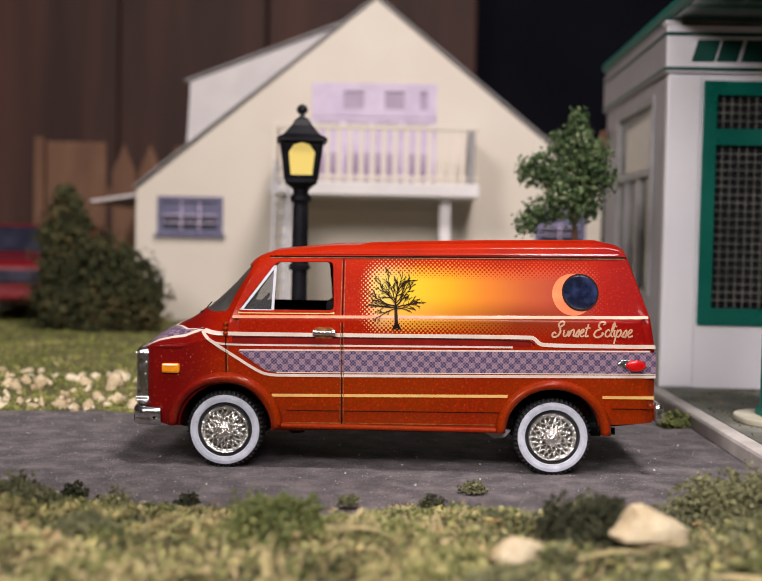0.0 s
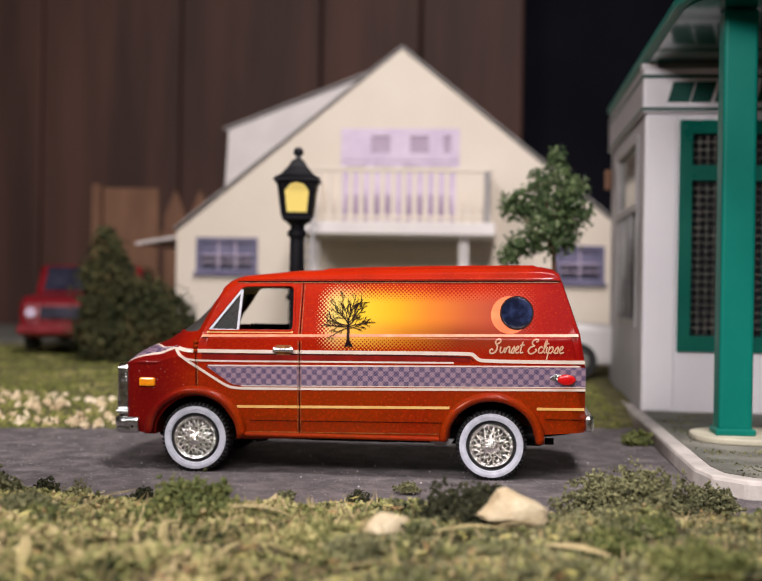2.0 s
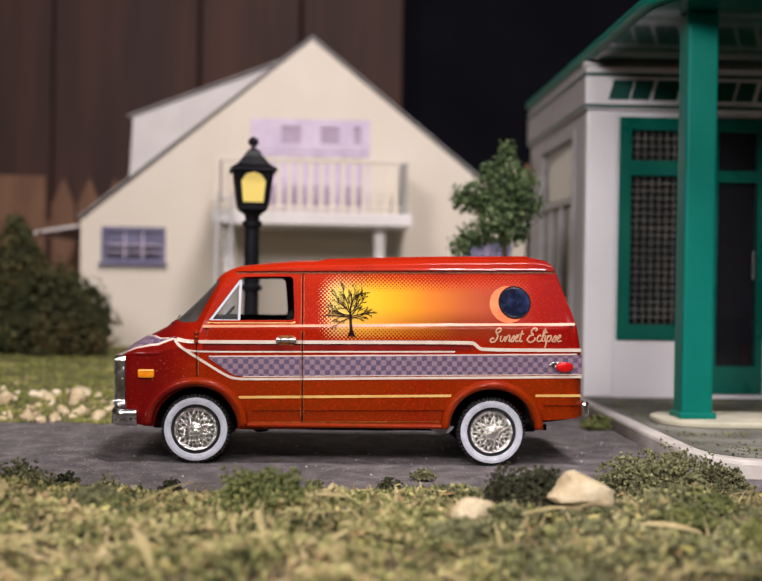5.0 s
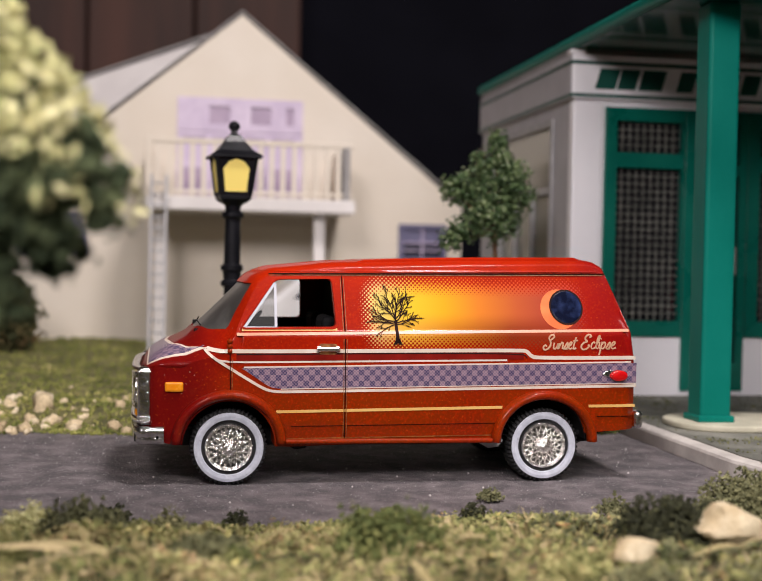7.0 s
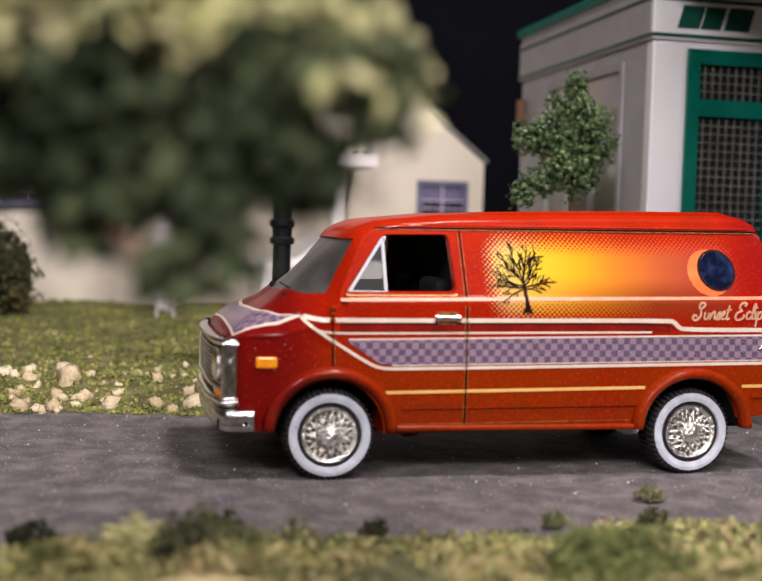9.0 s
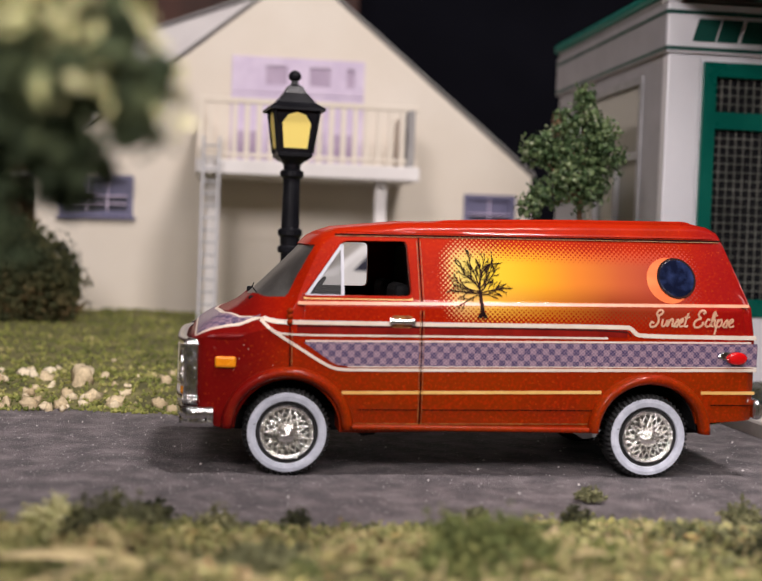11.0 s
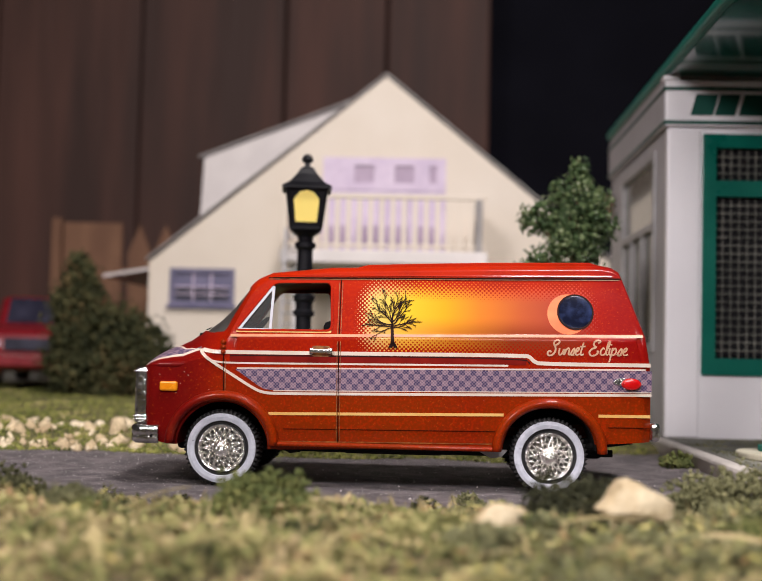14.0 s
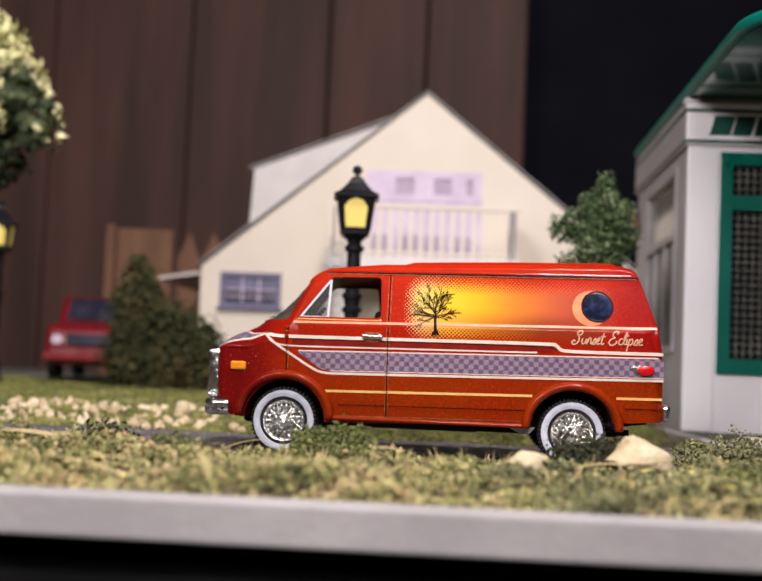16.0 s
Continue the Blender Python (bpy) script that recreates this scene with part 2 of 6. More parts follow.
INK_GOLD = surface("gold_print", (0.75, 0.42, 0.12), (0.85, 0.55, 0.2), 0.3, 0.35)
INK_SEAM = surface("seam_shadow", (0.018, 0.004, 0.002), (0.04, 0.008, 0.003), 0.2, 0.8, spec=0.05)
INK_DARK = surface("dark_print", (0.016, 0.007, 0.007), (0.035, 0.012, 0.009), 0.2, 0.6, spec=0.08)
AMBER = surface("amber_lens", (0.85, 0.25, 0.005), (0.95, 0.36, 0.01), 0.2, 0.25, coat=0.5)
REDLENS = surface("red_lens", (0.55, 0.003, 0.005), (0.7, 0.01, 0.01), 0.2, 0.2, coat=0.6)
REDPAINT = surface("red_car_paint", (0.18, 0.008, 0.014), (0.25, 0.012, 0.018), 0.6, 0.3, coat=0.6)
WHITEPAINT = surface("white_car_paint", (0.72, 0.7, 0.7), (0.8, 0.78, 0.78), 0.6, 0.3, coat=0.5)
ROOMWALL = surface("room_wall", (0.22, 0.2, 0.19), (0.28, 0.26, 0.24), 20, 0.9)
VENTPANE = glass("vent_pane", (0.1, 0.1, 0.1), 0.05, 0.72)
SHOPPANE = glass("dark_shop_pane", (0.02, 0.02, 0.024), 0.08, 0.35)
# cream tint paints the house's reflection into the side glass
SIDEPANE = glass("house_reflection_pane", (0.4, 0.38, 0.33), 0.06, 0.3)
PALEMETAL = surface("pale_metal", (0.42, 0.42, 0.47), (0.56, 0.55, 0.6), 0.2, 0.4)
SMOKED = surface("dusty_smoked_glass", (0.05, 0.048, 0.045), (0.09, 0.086, 0.08), 0.4, 0.3, bump=0.004, grain=0.05, specks=((0.2, 0.18, 0.15), 0.025, 0.03))


def yellow_glow():
    m, n, l, p = nodes_of("lantern_pane")
    p.inputs["Base Color"].default_value = (0.78, 0.62, 0.16, 1)
    p.inputs["Roughness"].default_value = 0.45
    p.inputs["Emission Color"].default_value = (1.0, 0.74, 0.2, 1)
    p.inputs["Emission Strength"].default_value = 0.12
    return m


LANTERN = yellow_glow()


def van_paint():
    """Red-orange flake lacquer with the printed sunset fading out in dots on the near side."""
    m, n, l, p = nodes_of("sunset_lacquer")

    def calc(op, a, b=0.0, c=0.0):
        q = n.new("ShaderNodeMath")
        q.operation = op
        for k, v in enumerate((a, b, c)):
            if isinstance(v, (int, float)):
                q.inputs[k].default_value = v
            else:
                l.new(v, q.inputs[k])
        return q.outputs[0]

    def blend(f, a, b):
        q = n.new("ShaderNodeMix")
        q.data_type = "RGBA"
        for k, v in ((0, f), (6, a), (7, b)):
            if isinstance(v, tuple):
                q.inputs[k].default_value = (*v, 1)
            else:
                l.new(v, q.inputs[k])
        return q.outputs[2]

    def step(v, lo, hi):
        q = n.new("ShaderNodeMapRange")
        q.interpolation_type = "SMOOTHSTEP"
        q.inputs[1].default_value, q.inputs[2].default_value = lo, hi
        l.new(v, q.inputs[0])
        return q.outputs[0]

    co, sep = n.new("ShaderNodeTexCoord"), n.new("ShaderNodeSeparateXYZ")
    l.new(co.outputs["Object"], sep.inputs[0])
    x, y, z = (calc("MULTIPLY", sep.outputs[k], 1 / U) for k in range(3))
    flake = n.new("ShaderNodeTexVoronoi")
    flake.inputs["Scale"].default_value = 1 / (0.016 * U)
    l.new(co.outputs["Object"], flake.inputs[0])
    dust = n.new("ShaderNodeTexNoise")
    dust.inputs["Scale"].default_value, dust.inputs["Detail"].default_value = 1 / (0.5 * U), 5
    l.new(co.outputs["Object"], dust.inputs[0])
    # overhead light put into the paint: darker, browner below, brighter red at the roof
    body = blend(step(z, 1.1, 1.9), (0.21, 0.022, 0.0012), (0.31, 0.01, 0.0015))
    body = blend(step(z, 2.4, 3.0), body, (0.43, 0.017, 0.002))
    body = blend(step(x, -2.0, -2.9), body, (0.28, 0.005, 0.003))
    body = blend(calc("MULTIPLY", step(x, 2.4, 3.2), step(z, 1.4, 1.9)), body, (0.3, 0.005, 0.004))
    streak, drawn = n.new("ShaderNodeTexNoise"), n.new("ShaderNodeMapping")
    drawn.inputs["Scale"].default_value = (1, 1, 0.2)
    streak.inputs["Scale"].default_value, streak.inputs["Detail"].default_value = 1 / (0.7 * U), 3
    l.new(co.outputs["Object"], drawn.inputs[0])
    l.new(drawn.outputs[0], streak.inputs[0])
    body = blend(calc("MULTIPLY", step(streak.outputs[0], 0.45, 0.7), 0.45), body, (0.22, 0.009, 0.002))
    mottle = n.new("ShaderNodeTexNoise")
    mottle.inputs["Scale"].default_value, mottle.inputs["Detail"].default_value = 1 / (0.035 * U), 6
    l.new(co.outputs["Object"], mottle.inputs[0])
    body = blend(calc("MULTIPLY", step(mottle.outputs[0], 0.42, 0.72), 0.5), body, (0.46, 0.022, 0.001))
    # darker crimson towards the nose and the upper rear
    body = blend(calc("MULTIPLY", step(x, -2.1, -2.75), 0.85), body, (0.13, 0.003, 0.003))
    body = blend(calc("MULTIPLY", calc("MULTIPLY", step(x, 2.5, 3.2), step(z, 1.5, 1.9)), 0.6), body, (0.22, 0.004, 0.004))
    spark = step(calc("MULTIPLY", flake.outputs["Color"], 1.0), 0.84, 0.93)
    body = blend(calc("MULTIPLY", spark, 0.22), body, (0.7, 0.12, 0.012))
    # the sunset
    dx = calc("MAXIMUM", calc("SUBTRACT", calc("ABSOLUTE", calc("SUBTRACT", x, 1.2)), 1.3), 0.0)
    dz = calc("MAXIMUM", calc("SUBTRACT", calc("ABSOLUTE", calc("SUBTRACT", z, 2.31)), 0.22), 0.0)
    far = calc("SQRT", calc("ADD", calc("MULTIPLY", dx, dx), calc("MULTIPLY", dz, dz)))
    inside = calc("SUBTRACT", 1.0, calc("DIVIDE", far, 0.36))
    k = 2 * math.pi / 0.058
    dots = calc("ADD", calc("COSINE", calc("MULTIPLY", calc("ADD", x, z), k)), calc("COSINE", calc("MULTIPLY", calc("SUBTRACT", x, z), k)))
    dots = calc("MULTIPLY_ADD", dots, 0.25, 0.5)
    on = calc("MULTIPLY_ADD", calc("SUBTRACT", calc("MULTIPLY_ADD", inside, 1.2, -0.1), dots), 7.0, 0.5)
    on.node.use_clamp = True
    on = calc("MULTIPLY", on, calc("LESS_THAN", y, 0.75))
    on = calc("MULTIPLY", on, calc("GREATER_THAN", x, -0.6))
    along = calc("MULTIPLY_ADD", x, 1 / 3.5, 0.5 / 3.5)
    sky = ramp(n, [(0.0, (0.72, 0.56, 0.34)), (0.08, (0.72, 0.55, 0.16)), (0.2, (0.76, 0.52, 0.03)), (0.36, (0.8, 0.37, 0.014)), (0.5, (0.68, 0.2, 0.022)), (0.66, (0.5, 0.1, 0.03)), (0.82, (0.36, 0.045, 0.032)), (1, (0.34, 0.05, 0.045))])
    l.new(along, sky.inputs[0])
    dusk = ramp(n, [(0.0, (0.6, 0.38, 0.2)), (0.2, (0.72, 0.36, 0.04)), (0.4, (0.5, 0.16, 0.012)), (0.62, (0.26, 0.04, 0.01)), (1, (0.3, 0.02, 0.012))])
    l.new(along, dusk.inputs[0])
    sun = blend(step(z, 2.36, 2.06), sky.outputs[0], dusk.outputs[0])
    high = ramp(n, [(0.0, (0.6, 0.42, 0.25)), (0.25, (0.7, 0.28, 0.02)), (0.55, (0.6, 0.08, 0.012)), (1, (0.5, 0.05, 0.04))])
    l.new(along, high.inputs[0])
    sun = blend(step(z, 2.5, 2.78), sun, high.outputs[0])
    faded = n.new("ShaderNodeHueSaturation")
    faded.inputs["Value"].default_value = 0.93
    l.new(sun, faded.inputs["Color"])
    colour = blend(on, body, faded.outputs[0])
    chips = n.new("ShaderNodeTexVoronoi")
    chips.inputs["Scale"].default_value = 1 / (0.055 * U)
    l.new(co.outputs["Object"], chips.inputs[0])
    chip = calc("MULTIPLY", step(chips.outputs["Color"], 0.87, 0.89), calc("LESS_THAN", chips.outputs["Distance"], 0.12))
    colour = blend(calc("MULTIPLY", chip, calc("MULTIPLY_ADD", step(x, -1.5, -2.5), 0.5, 0.15)), colour, (0.7, 0.45, 0.35))
    l.new(blend(calc("MULTIPLY", step(dust.outputs[0], 0.62, 0.8), 0.2), colour, (0.34, 0.06, 0.02)), p.inputs["Base Color"])
    p.inputs["Roughness"].default_value = 0.4
    p.inputs["Coat Weight"].default_value = 0.22
    p.inputs["Specular IOR Level"].default_value = 0.05
    p.inputs["Coat Roughness"].default_value = 0.09
    bp = n.new("ShaderNodeBump")
    bp.inputs["Strength"].default_value, bp.inputs["Distance"].default_value = 0.15, 0.004 * U
    l.new(flake.outputs["Distance"], bp.inputs["Height"])
    l.new(bp.outputs[0], p.inputs["Normal"])
    return m


def woven_band():
    """The lilac band with its staggered dark blue flower motif."""
    m, n, l, p = nodes_of("lilac_pattern_print")
    co, mp, ch = n.new("ShaderNodeTexCoord"), n.new("ShaderNodeMapping"), n.new("ShaderNodeTexChecker")
    l.new(co.outputs["Object"], mp.inputs[0])
    mp.inputs["Location"].default_value = (0.0, 0.35, 0.013)
    ch.inputs["Scale"].default_value = 1 / (0.075 * U)
    ch.inputs["Color1"].default_value, ch.inputs["Color2"].default_value = (0.03, 0.024, 0.09, 1), (0.33, 0.22, 0.265, 1)
    l.new(mp.outputs[0], ch.inputs[0])
    fine = n.new("ShaderNodeTexChecker")
    fine.inputs["Scale"].default_value = 1 / (0.0215 * U)
    fine.inputs["Color1"].default_value, fine.inputs["Color2"].default_value = (0.42, 0.29, 0.33, 1), (0.035, 0.026, 0.1, 1)
    l.new(mp.outputs[0], fine.inputs[0])
    mix = n.new("ShaderNodeMix")
    mix.data_type = "RGBA"
    mix.inputs[0].default_value = 0.42
    l.new(ch.outputs[0], mix.inputs[6])
    l.new(fine.outputs[0], mix.inputs[7])
    l.new(mix.outputs[2], p.inputs["Base Color"])
    p.inputs["Roughness"].default_value = 0.35
    p.inputs["Coat Weight"].default_value = 0.24
    return m


LACQUER = van_paint()
BAND = woven_band()
PORTHOLE = surface("night_blue_disc", (0.004, 0.006, 0.02), (0.03, 0.05, 0.15), 0.22, 0.22, spec=0.12)
CORONA = surface("orange_crescent", (0.8, 0.14, 0.03), (0.9, 0.26, 0.06), 0.5, 0.35)


# ---- shaping ----
def part(name, bm, mat, parent=None, label="", loc=(0, 0, 0), rot=(0, 0, 0), smooth=False):
    """Links a bmesh, in centimetres, as one mesh object."""
    if smooth:
        for f in bm.faces:
            f.smooth = True
    bmesh.ops.scale(bm, vec=(U, U, U), verts=bm.verts)
    me = bpy.data.meshes.new(name)
    bm.to_mesh(me)
    bm.free()
    return place(name, me, mat, parent, label, loc, rot)


def place(name, me, mat=None, parent=None, label="", loc=(0, 0, 0), rot=(0, 0, 0)):
    if mat and not me.materials:
        me.materials.append(mat)
    ob = new(name, me)
    ob.location = Vector(loc) * U
    ob.rotation_euler = [radians(a) for a in rot]
    ob.parent = parent
    return tagged(ob, label)


def thing(name, label, category, loc=(0, 0, 0), rot=(0, 0, 0), group="", kind=""):
    ob = new(name)
    ob.empty_display_size = 0.005
    ob.location = Vector(loc) * U
    ob.rotation_euler = [radians(a) for a in rot]
    return tagged(ob, label, category, group, kind)


def box(x0, x1, y0, y1, z0, z1, bevel=0.0, seg=2, bm=None):
    bm = bm or bmesh.new()
    r = bmesh.ops.create_cube(bm, size=1)
    bmesh.ops.scale(bm, vec=(x1 - x0, y1 - y0, z1 - z0), verts=r["verts"])
    bmesh.ops.translate(bm, vec=((x0 + x1) / 2, (y0 + y1) / 2, (z0 + z1) / 2), verts=r["verts"])
    if bevel:
        es = list({e for v in r["verts"] for e in v.link_edges})
        bmesh.ops.bevel(bm, geom=es, offset=bevel, segments=seg, affect="EDGES", profile=0.5)
    return bm


def rod(a, b, r0, r1=None, seg=10, bm=None):
    bm = bm or bmesh.new()
    a, b = Vector(a), Vector(b)
    d = b - a
    m = Matrix.Translation((a + b) / 2) @ d.to_track_quat("Z", "Y").to_matrix().to_4x4()
    bmesh.ops.create_cone(bm, cap_ends=True, segments=seg, radius1=r0, radius2=r0 if r1 is None else r1, depth=d.length, matrix=m)
    return bm


def lathe(profile, seg=24, bm=None, axis="z", centre=(0, 0, 0), ring_only=False):
    """Turns (radius, height) points round an axis; ring_only closes the outline on itself."""
    bm = bm or bmesh.new()
    rings = []
    for r, h in profile:
        ring = []
        for k in range(seg):
            a = 2 * math.pi * (k + 0.5) / seg
            p = (r * math.cos(a), r * math.sin(a), h)
            if axis == "y":
                p = (p[0], h, p[1])
            ring.append(bm.verts.new(Vector(p) + Vector(centre)))
        rings.append(ring)
    for a, b in zip(rings, rings[1:]):
        for k in range(seg):
            bm.faces.new((a[k], a[(k + 1) % seg], b[(k + 1) % seg], b[k]))
    if ring_only:
        for k in range(seg):
            bm.faces.new((rings[-1][k], rings[-1][(k + 1) % seg], rings[0][(k + 1) % seg], rings[0][k]))
    else:
        bm.faces.new(rings[0]), bm.faces.new(rings[-1])
    bmesh.ops.recalc_face_normals(bm, faces=bm.faces)
    return bm


def prism(points, a, b, axis="y", bm=None, bevel=0.0):
    """A polygon drawn in the two other axes, pushed from a to b."""
    bm = bm or bmesh.new()
    put = {"y": lambda u, v, h: (u, h, v), "z": lambda u, v, h: (u, v, h), "x": lambda u, v, h: (h, u, v)}[axis]
    lo = [bm.verts.new(put(u, v, a)) for u, v in points]
    hi = [bm.verts.new(put(u, v, b)) for u, v in points]
    fs = [bm.faces.new(lo), bm.faces.new(hi)]
    for k in range(len(points)):
        j = (k + 1) % len(points)
        fs.append(bm.faces.new((lo[k], lo[j], hi[j], hi[k])))
    bmesh.ops.recalc_face_normals(bm, faces=fs)
    if bevel:
        bmesh.ops.bevel(bm, geom=list({e for f in fs for e in f.edges}), offset=bevel, segments=2, affect="EDGES", profile=0.5)
    return bm


def cut(bm, *tools):
    """Takes the tools out of a closed bmesh."""
    def as_object(b):
        me = bpy.data.meshes.new("cut")
        bmesh.ops.recalc_face_normals(b, faces=b.faces)
        b.to_mesh(me)
        b.free()
        return new("cut", me)

    ob, gone = as_object(bm), []
    for t in tools:
        tool = as_object(t)
        mod = ob.modifiers.new("cut", "BOOLEAN")
        mod.operation, mod.solver, mod.object = "DIFFERENCE", "EXACT", tool
        gone.append(tool)
    bpy.context.view_layer.update()
    out = bmesh.new()
    out.from_mesh(ob.evaluated_get(bpy.context.evaluated_depsgraph_get()).to_mesh())
    for o in (ob, *gone):
        me = o.data
        bpy.data.objects.remove(o)
        bpy.data.meshes.remove(me)
    return out


def creased(ob, angle=32):
    me = ob.data
    for p in me.polygons:
        p.use_smooth = True
    bm = bmesh.new()
    bm.from_mesh(me)
    for e in bm.edges:
        if len(e.link_faces) == 2 and e.calc_face_angle(0) > radians(angle):
            e.smooth = False
    bm.to_mesh(me)
    bm.free()
    return ob


def pieces_mesh(name, templates, spots, mat):
    """Many small loose pieces in one mesh; templates: (verts, faces); spots: (template, matrix)."""
    vs, fs, base = [], [], 0
    for k, m in spots:
        v, f = templates[k]
        a = np.array(m)
        vs.append((v @ a[:3, :3].T + a[:3, 3]) * U)
        fs.extend([tuple(i + base for i in q) for q in f])
        base += len(v)
    me = bpy.data.meshes.new(name)
    me.from_pydata(np.concatenate(vs).tolist(), [], fs)
    me.materials.append(mat)
    return me


def lump(seed, rough=0.35, level=1):
    bm = bmesh.new()
    bmesh.ops.create_icosphere(bm, subdivisions=level, radius=1)
    rng = random.Random(seed)
    off = Vector((rng.uniform(-9, 9), rng.uniform(-9, 9), rng.uniform(-9, 9)))
    for v in bm.verts:
        v.co *= 1 + rough * noise.noise(v.co * 1.7 + off) * 1.6
    bm.verts.index_update()
    out = np.array([v.co[:] for v in bm.verts]), [tuple(v.index for v in f.verts) for f in bm.faces]
    bm.free()
    return out


LUMPS = [lump(k) for k in range(10)]


def shard(seed):
    """A ragged crumb of eight faces."""
    rng = random.Random(seed)
    v = np.array([(1, 0, 0), (-1, 0, 0), (0, 1, 0), (0, -1, 0), (0, 0, 1), (0, 0, -1)]) * np.array([[rng.uniform(0.5, 1.5)] for _ in range(6)])
    v = v + np.array([[rng.uniform(-0.3, 0.3) for _ in range(3)] for _ in range(6)])
    return v, [(0, 2, 4), (2, 1, 4), (1, 3, 4), (3, 0, 4), (2, 0, 5), (1, 2, 5), (3, 1, 5), (0, 3, 5)]


CRUMBS = [shard(k + 20) for k in range(10)]
STONES = [lump(k + 40, 0.5, 2) for k in range(8)]
FLAKE = (np.array([(-0.5, 0, 0), (0, -0.32, 0.1), (0.55, 0, 0), (0, 0.32, 0.1)]), [(0, 1, 2), (0, 2, 3)])
BLADE = (np.array([(-0.5, 0, 0), (0.5, 0, 0), (0.32, 0.12, 0.5), (-0.32, 0.12, 0.5), (0, 0.45, 1.0)]), [(0, 1, 2, 3), (3, 2, 4)])


CURL = (np.array([(-0.5, -0.08, 0.12), (-0.2, -0.3, 0.0), (0.25, -0.28, 0.02), (0.55, 0.0, 0.16), (0.2, 0.3, 0.06), (-0.25, 0.26, 0.1), (0, 0, -0.05)]), [(0, 1, 6), (1, 2, 6), (2, 3, 6), (3, 4, 6), (4, 5, 6), (5, 0, 6)])


STALK_LINE = [(-0.5 + 0.125 * k, 0.035 * math.sin(math.pi * (k + 0.6) / 9.2), 0.22 * math.sin(math.pi * k / 8)) for k in range(9)]
STALK = (np.array([(x, s * w, z + h) for x, w, z in STALK_LINE for s, h in ((-1, 0.0), (1, 0.0), (0, 0.03))]), [q for k in range(8) for q in ((3 * k, 3 * k + 3, 3 * k + 5, 3 * k + 2), (3 * k + 2, 3 * k + 5, 3 * k + 4, 3 * k + 1))])


def spin(rng):
    return Euler((rng.uniform(0, 6.28), rng.uniform(0, 6.28), rng.uniform(0, 6.28))).to_matrix().to_4x4()


def spot(p, r, rng, size=(1, 1, 1)):
    return Matrix.Translation(p) @ spin(rng) @ Matrix.Diagonal((r * size[0], r * size[1], r * size[2], 1))


# ---- the ground ----
def verge_edge(x):
    return -2.4 + 0.15 * math.sin(x * 1.3) + 0.3 * noise.noise(Vector((x * 0.9, 0, 0)))


def hill(x, y):
    """Height of the turf in front of and behind the road."""
    n = noise.noise(Vector((x * 0.55, y * 0.55, 3.1))) * 0.14 + noise.noise(Vector((x * 1.7, y * 1.7, 7.7))) * 0.06
    if y < 0:
        d = verge_edge(x) - y
        rise = 0.1 * min(max(d, -0.5), 1.0) + 0.12 * min(max(d - 1, 0), 2.0) - 0.09 * max(-6.6 - y, 0)
        return rise + n * min(max(d * 0.5, 0.0), 1.0) * (1 if y > -7.4 else max(0.0, (y + 8.4)))
    bay = min(max((x - 1.9) / 1.2, 0.0), 1.0)
    d = y - (4.75 + 2.6 * bay * bay * (3 - 2 * bay) + 0.25 * math.sin(x * 1.1 + 1) + 0.3 * noise.noise(Vector((x * 0.8, 5, 0))))
    return min(max(d, -0.4), 1.5) * 0.16 + n * min(max(d, 0.0), 1.0) * 0.7 + min(max(d - 1.5, 0), 12) * 0.022


def sheet(name, x0, x1, y0, y1, step, height, mat, label, cat):
    bm = bmesh.new()
    nx, ny = int((x1 - x0) / step), int((y1 - y0) / step)
    g = [[bm.verts.new((x0 + (x1 - x0) * i / nx, y0 + (y1 - y0) * j / ny, height(x0 + (x1 - x0) * i / nx, y0 + (y1 - y0) * j / ny))) for i in range(nx + 1)] for j in range(ny + 1)]
    for j in range(ny):
        for i in range(nx):
            bm.faces.new((g[j][i], g[j][i + 1], g[j + 1][i + 1], g[j + 1][i]))
    ob = part(name, bm, mat, smooth=True)
    return tagged(ob, label, cat, kind="structure")


def road_height(x, y):
    return 0.012 * noise.noise(Vector((x * 2.2, y * 2.2, 0))) + 0.006 * noise.noise(Vector((x * 9, y * 9, 4)))


sheet("road", -30, 20, -3.2, 8.8, 0.12, road_height, ASPHALT, "dark grey gritty model asphalt road", "road")
sheet("ground", -13, 13, -8.3, -1.6, 0.1, hill, TURF, "olive mossy turf verge in front of the road", "ground")
sheet("ground", -34, 22, 4.2, 26, 0.2, hill, LAWNBASE, "patchy green and brown lawn behind the road", "ground")
tagged(part("base_board", box(-34, 24, -8.2, 46, -0.4, -0.12), CLOTH), "black board under the model", "board", kind="structure")
tagged(part("board_edge", box(-34, 24, -8.52, -8.2, -0.13, 0.255, 0.05, 3), BOARD), "pale grey front edge of the base board", "board", kind="structure")
tagged(part("table", box(-60, 58, -46, 45, -3.0, -0.41, 0.3), CLOTH), "black table top under the base board", "table", kind="structure")
tagged(part("pavement", box(-34, 3.2, 26, 43.5, -0.05, 0.55, 0.05), CONCRETE), "dull grey strip of pavement at the back", "pavement", kind="structure")


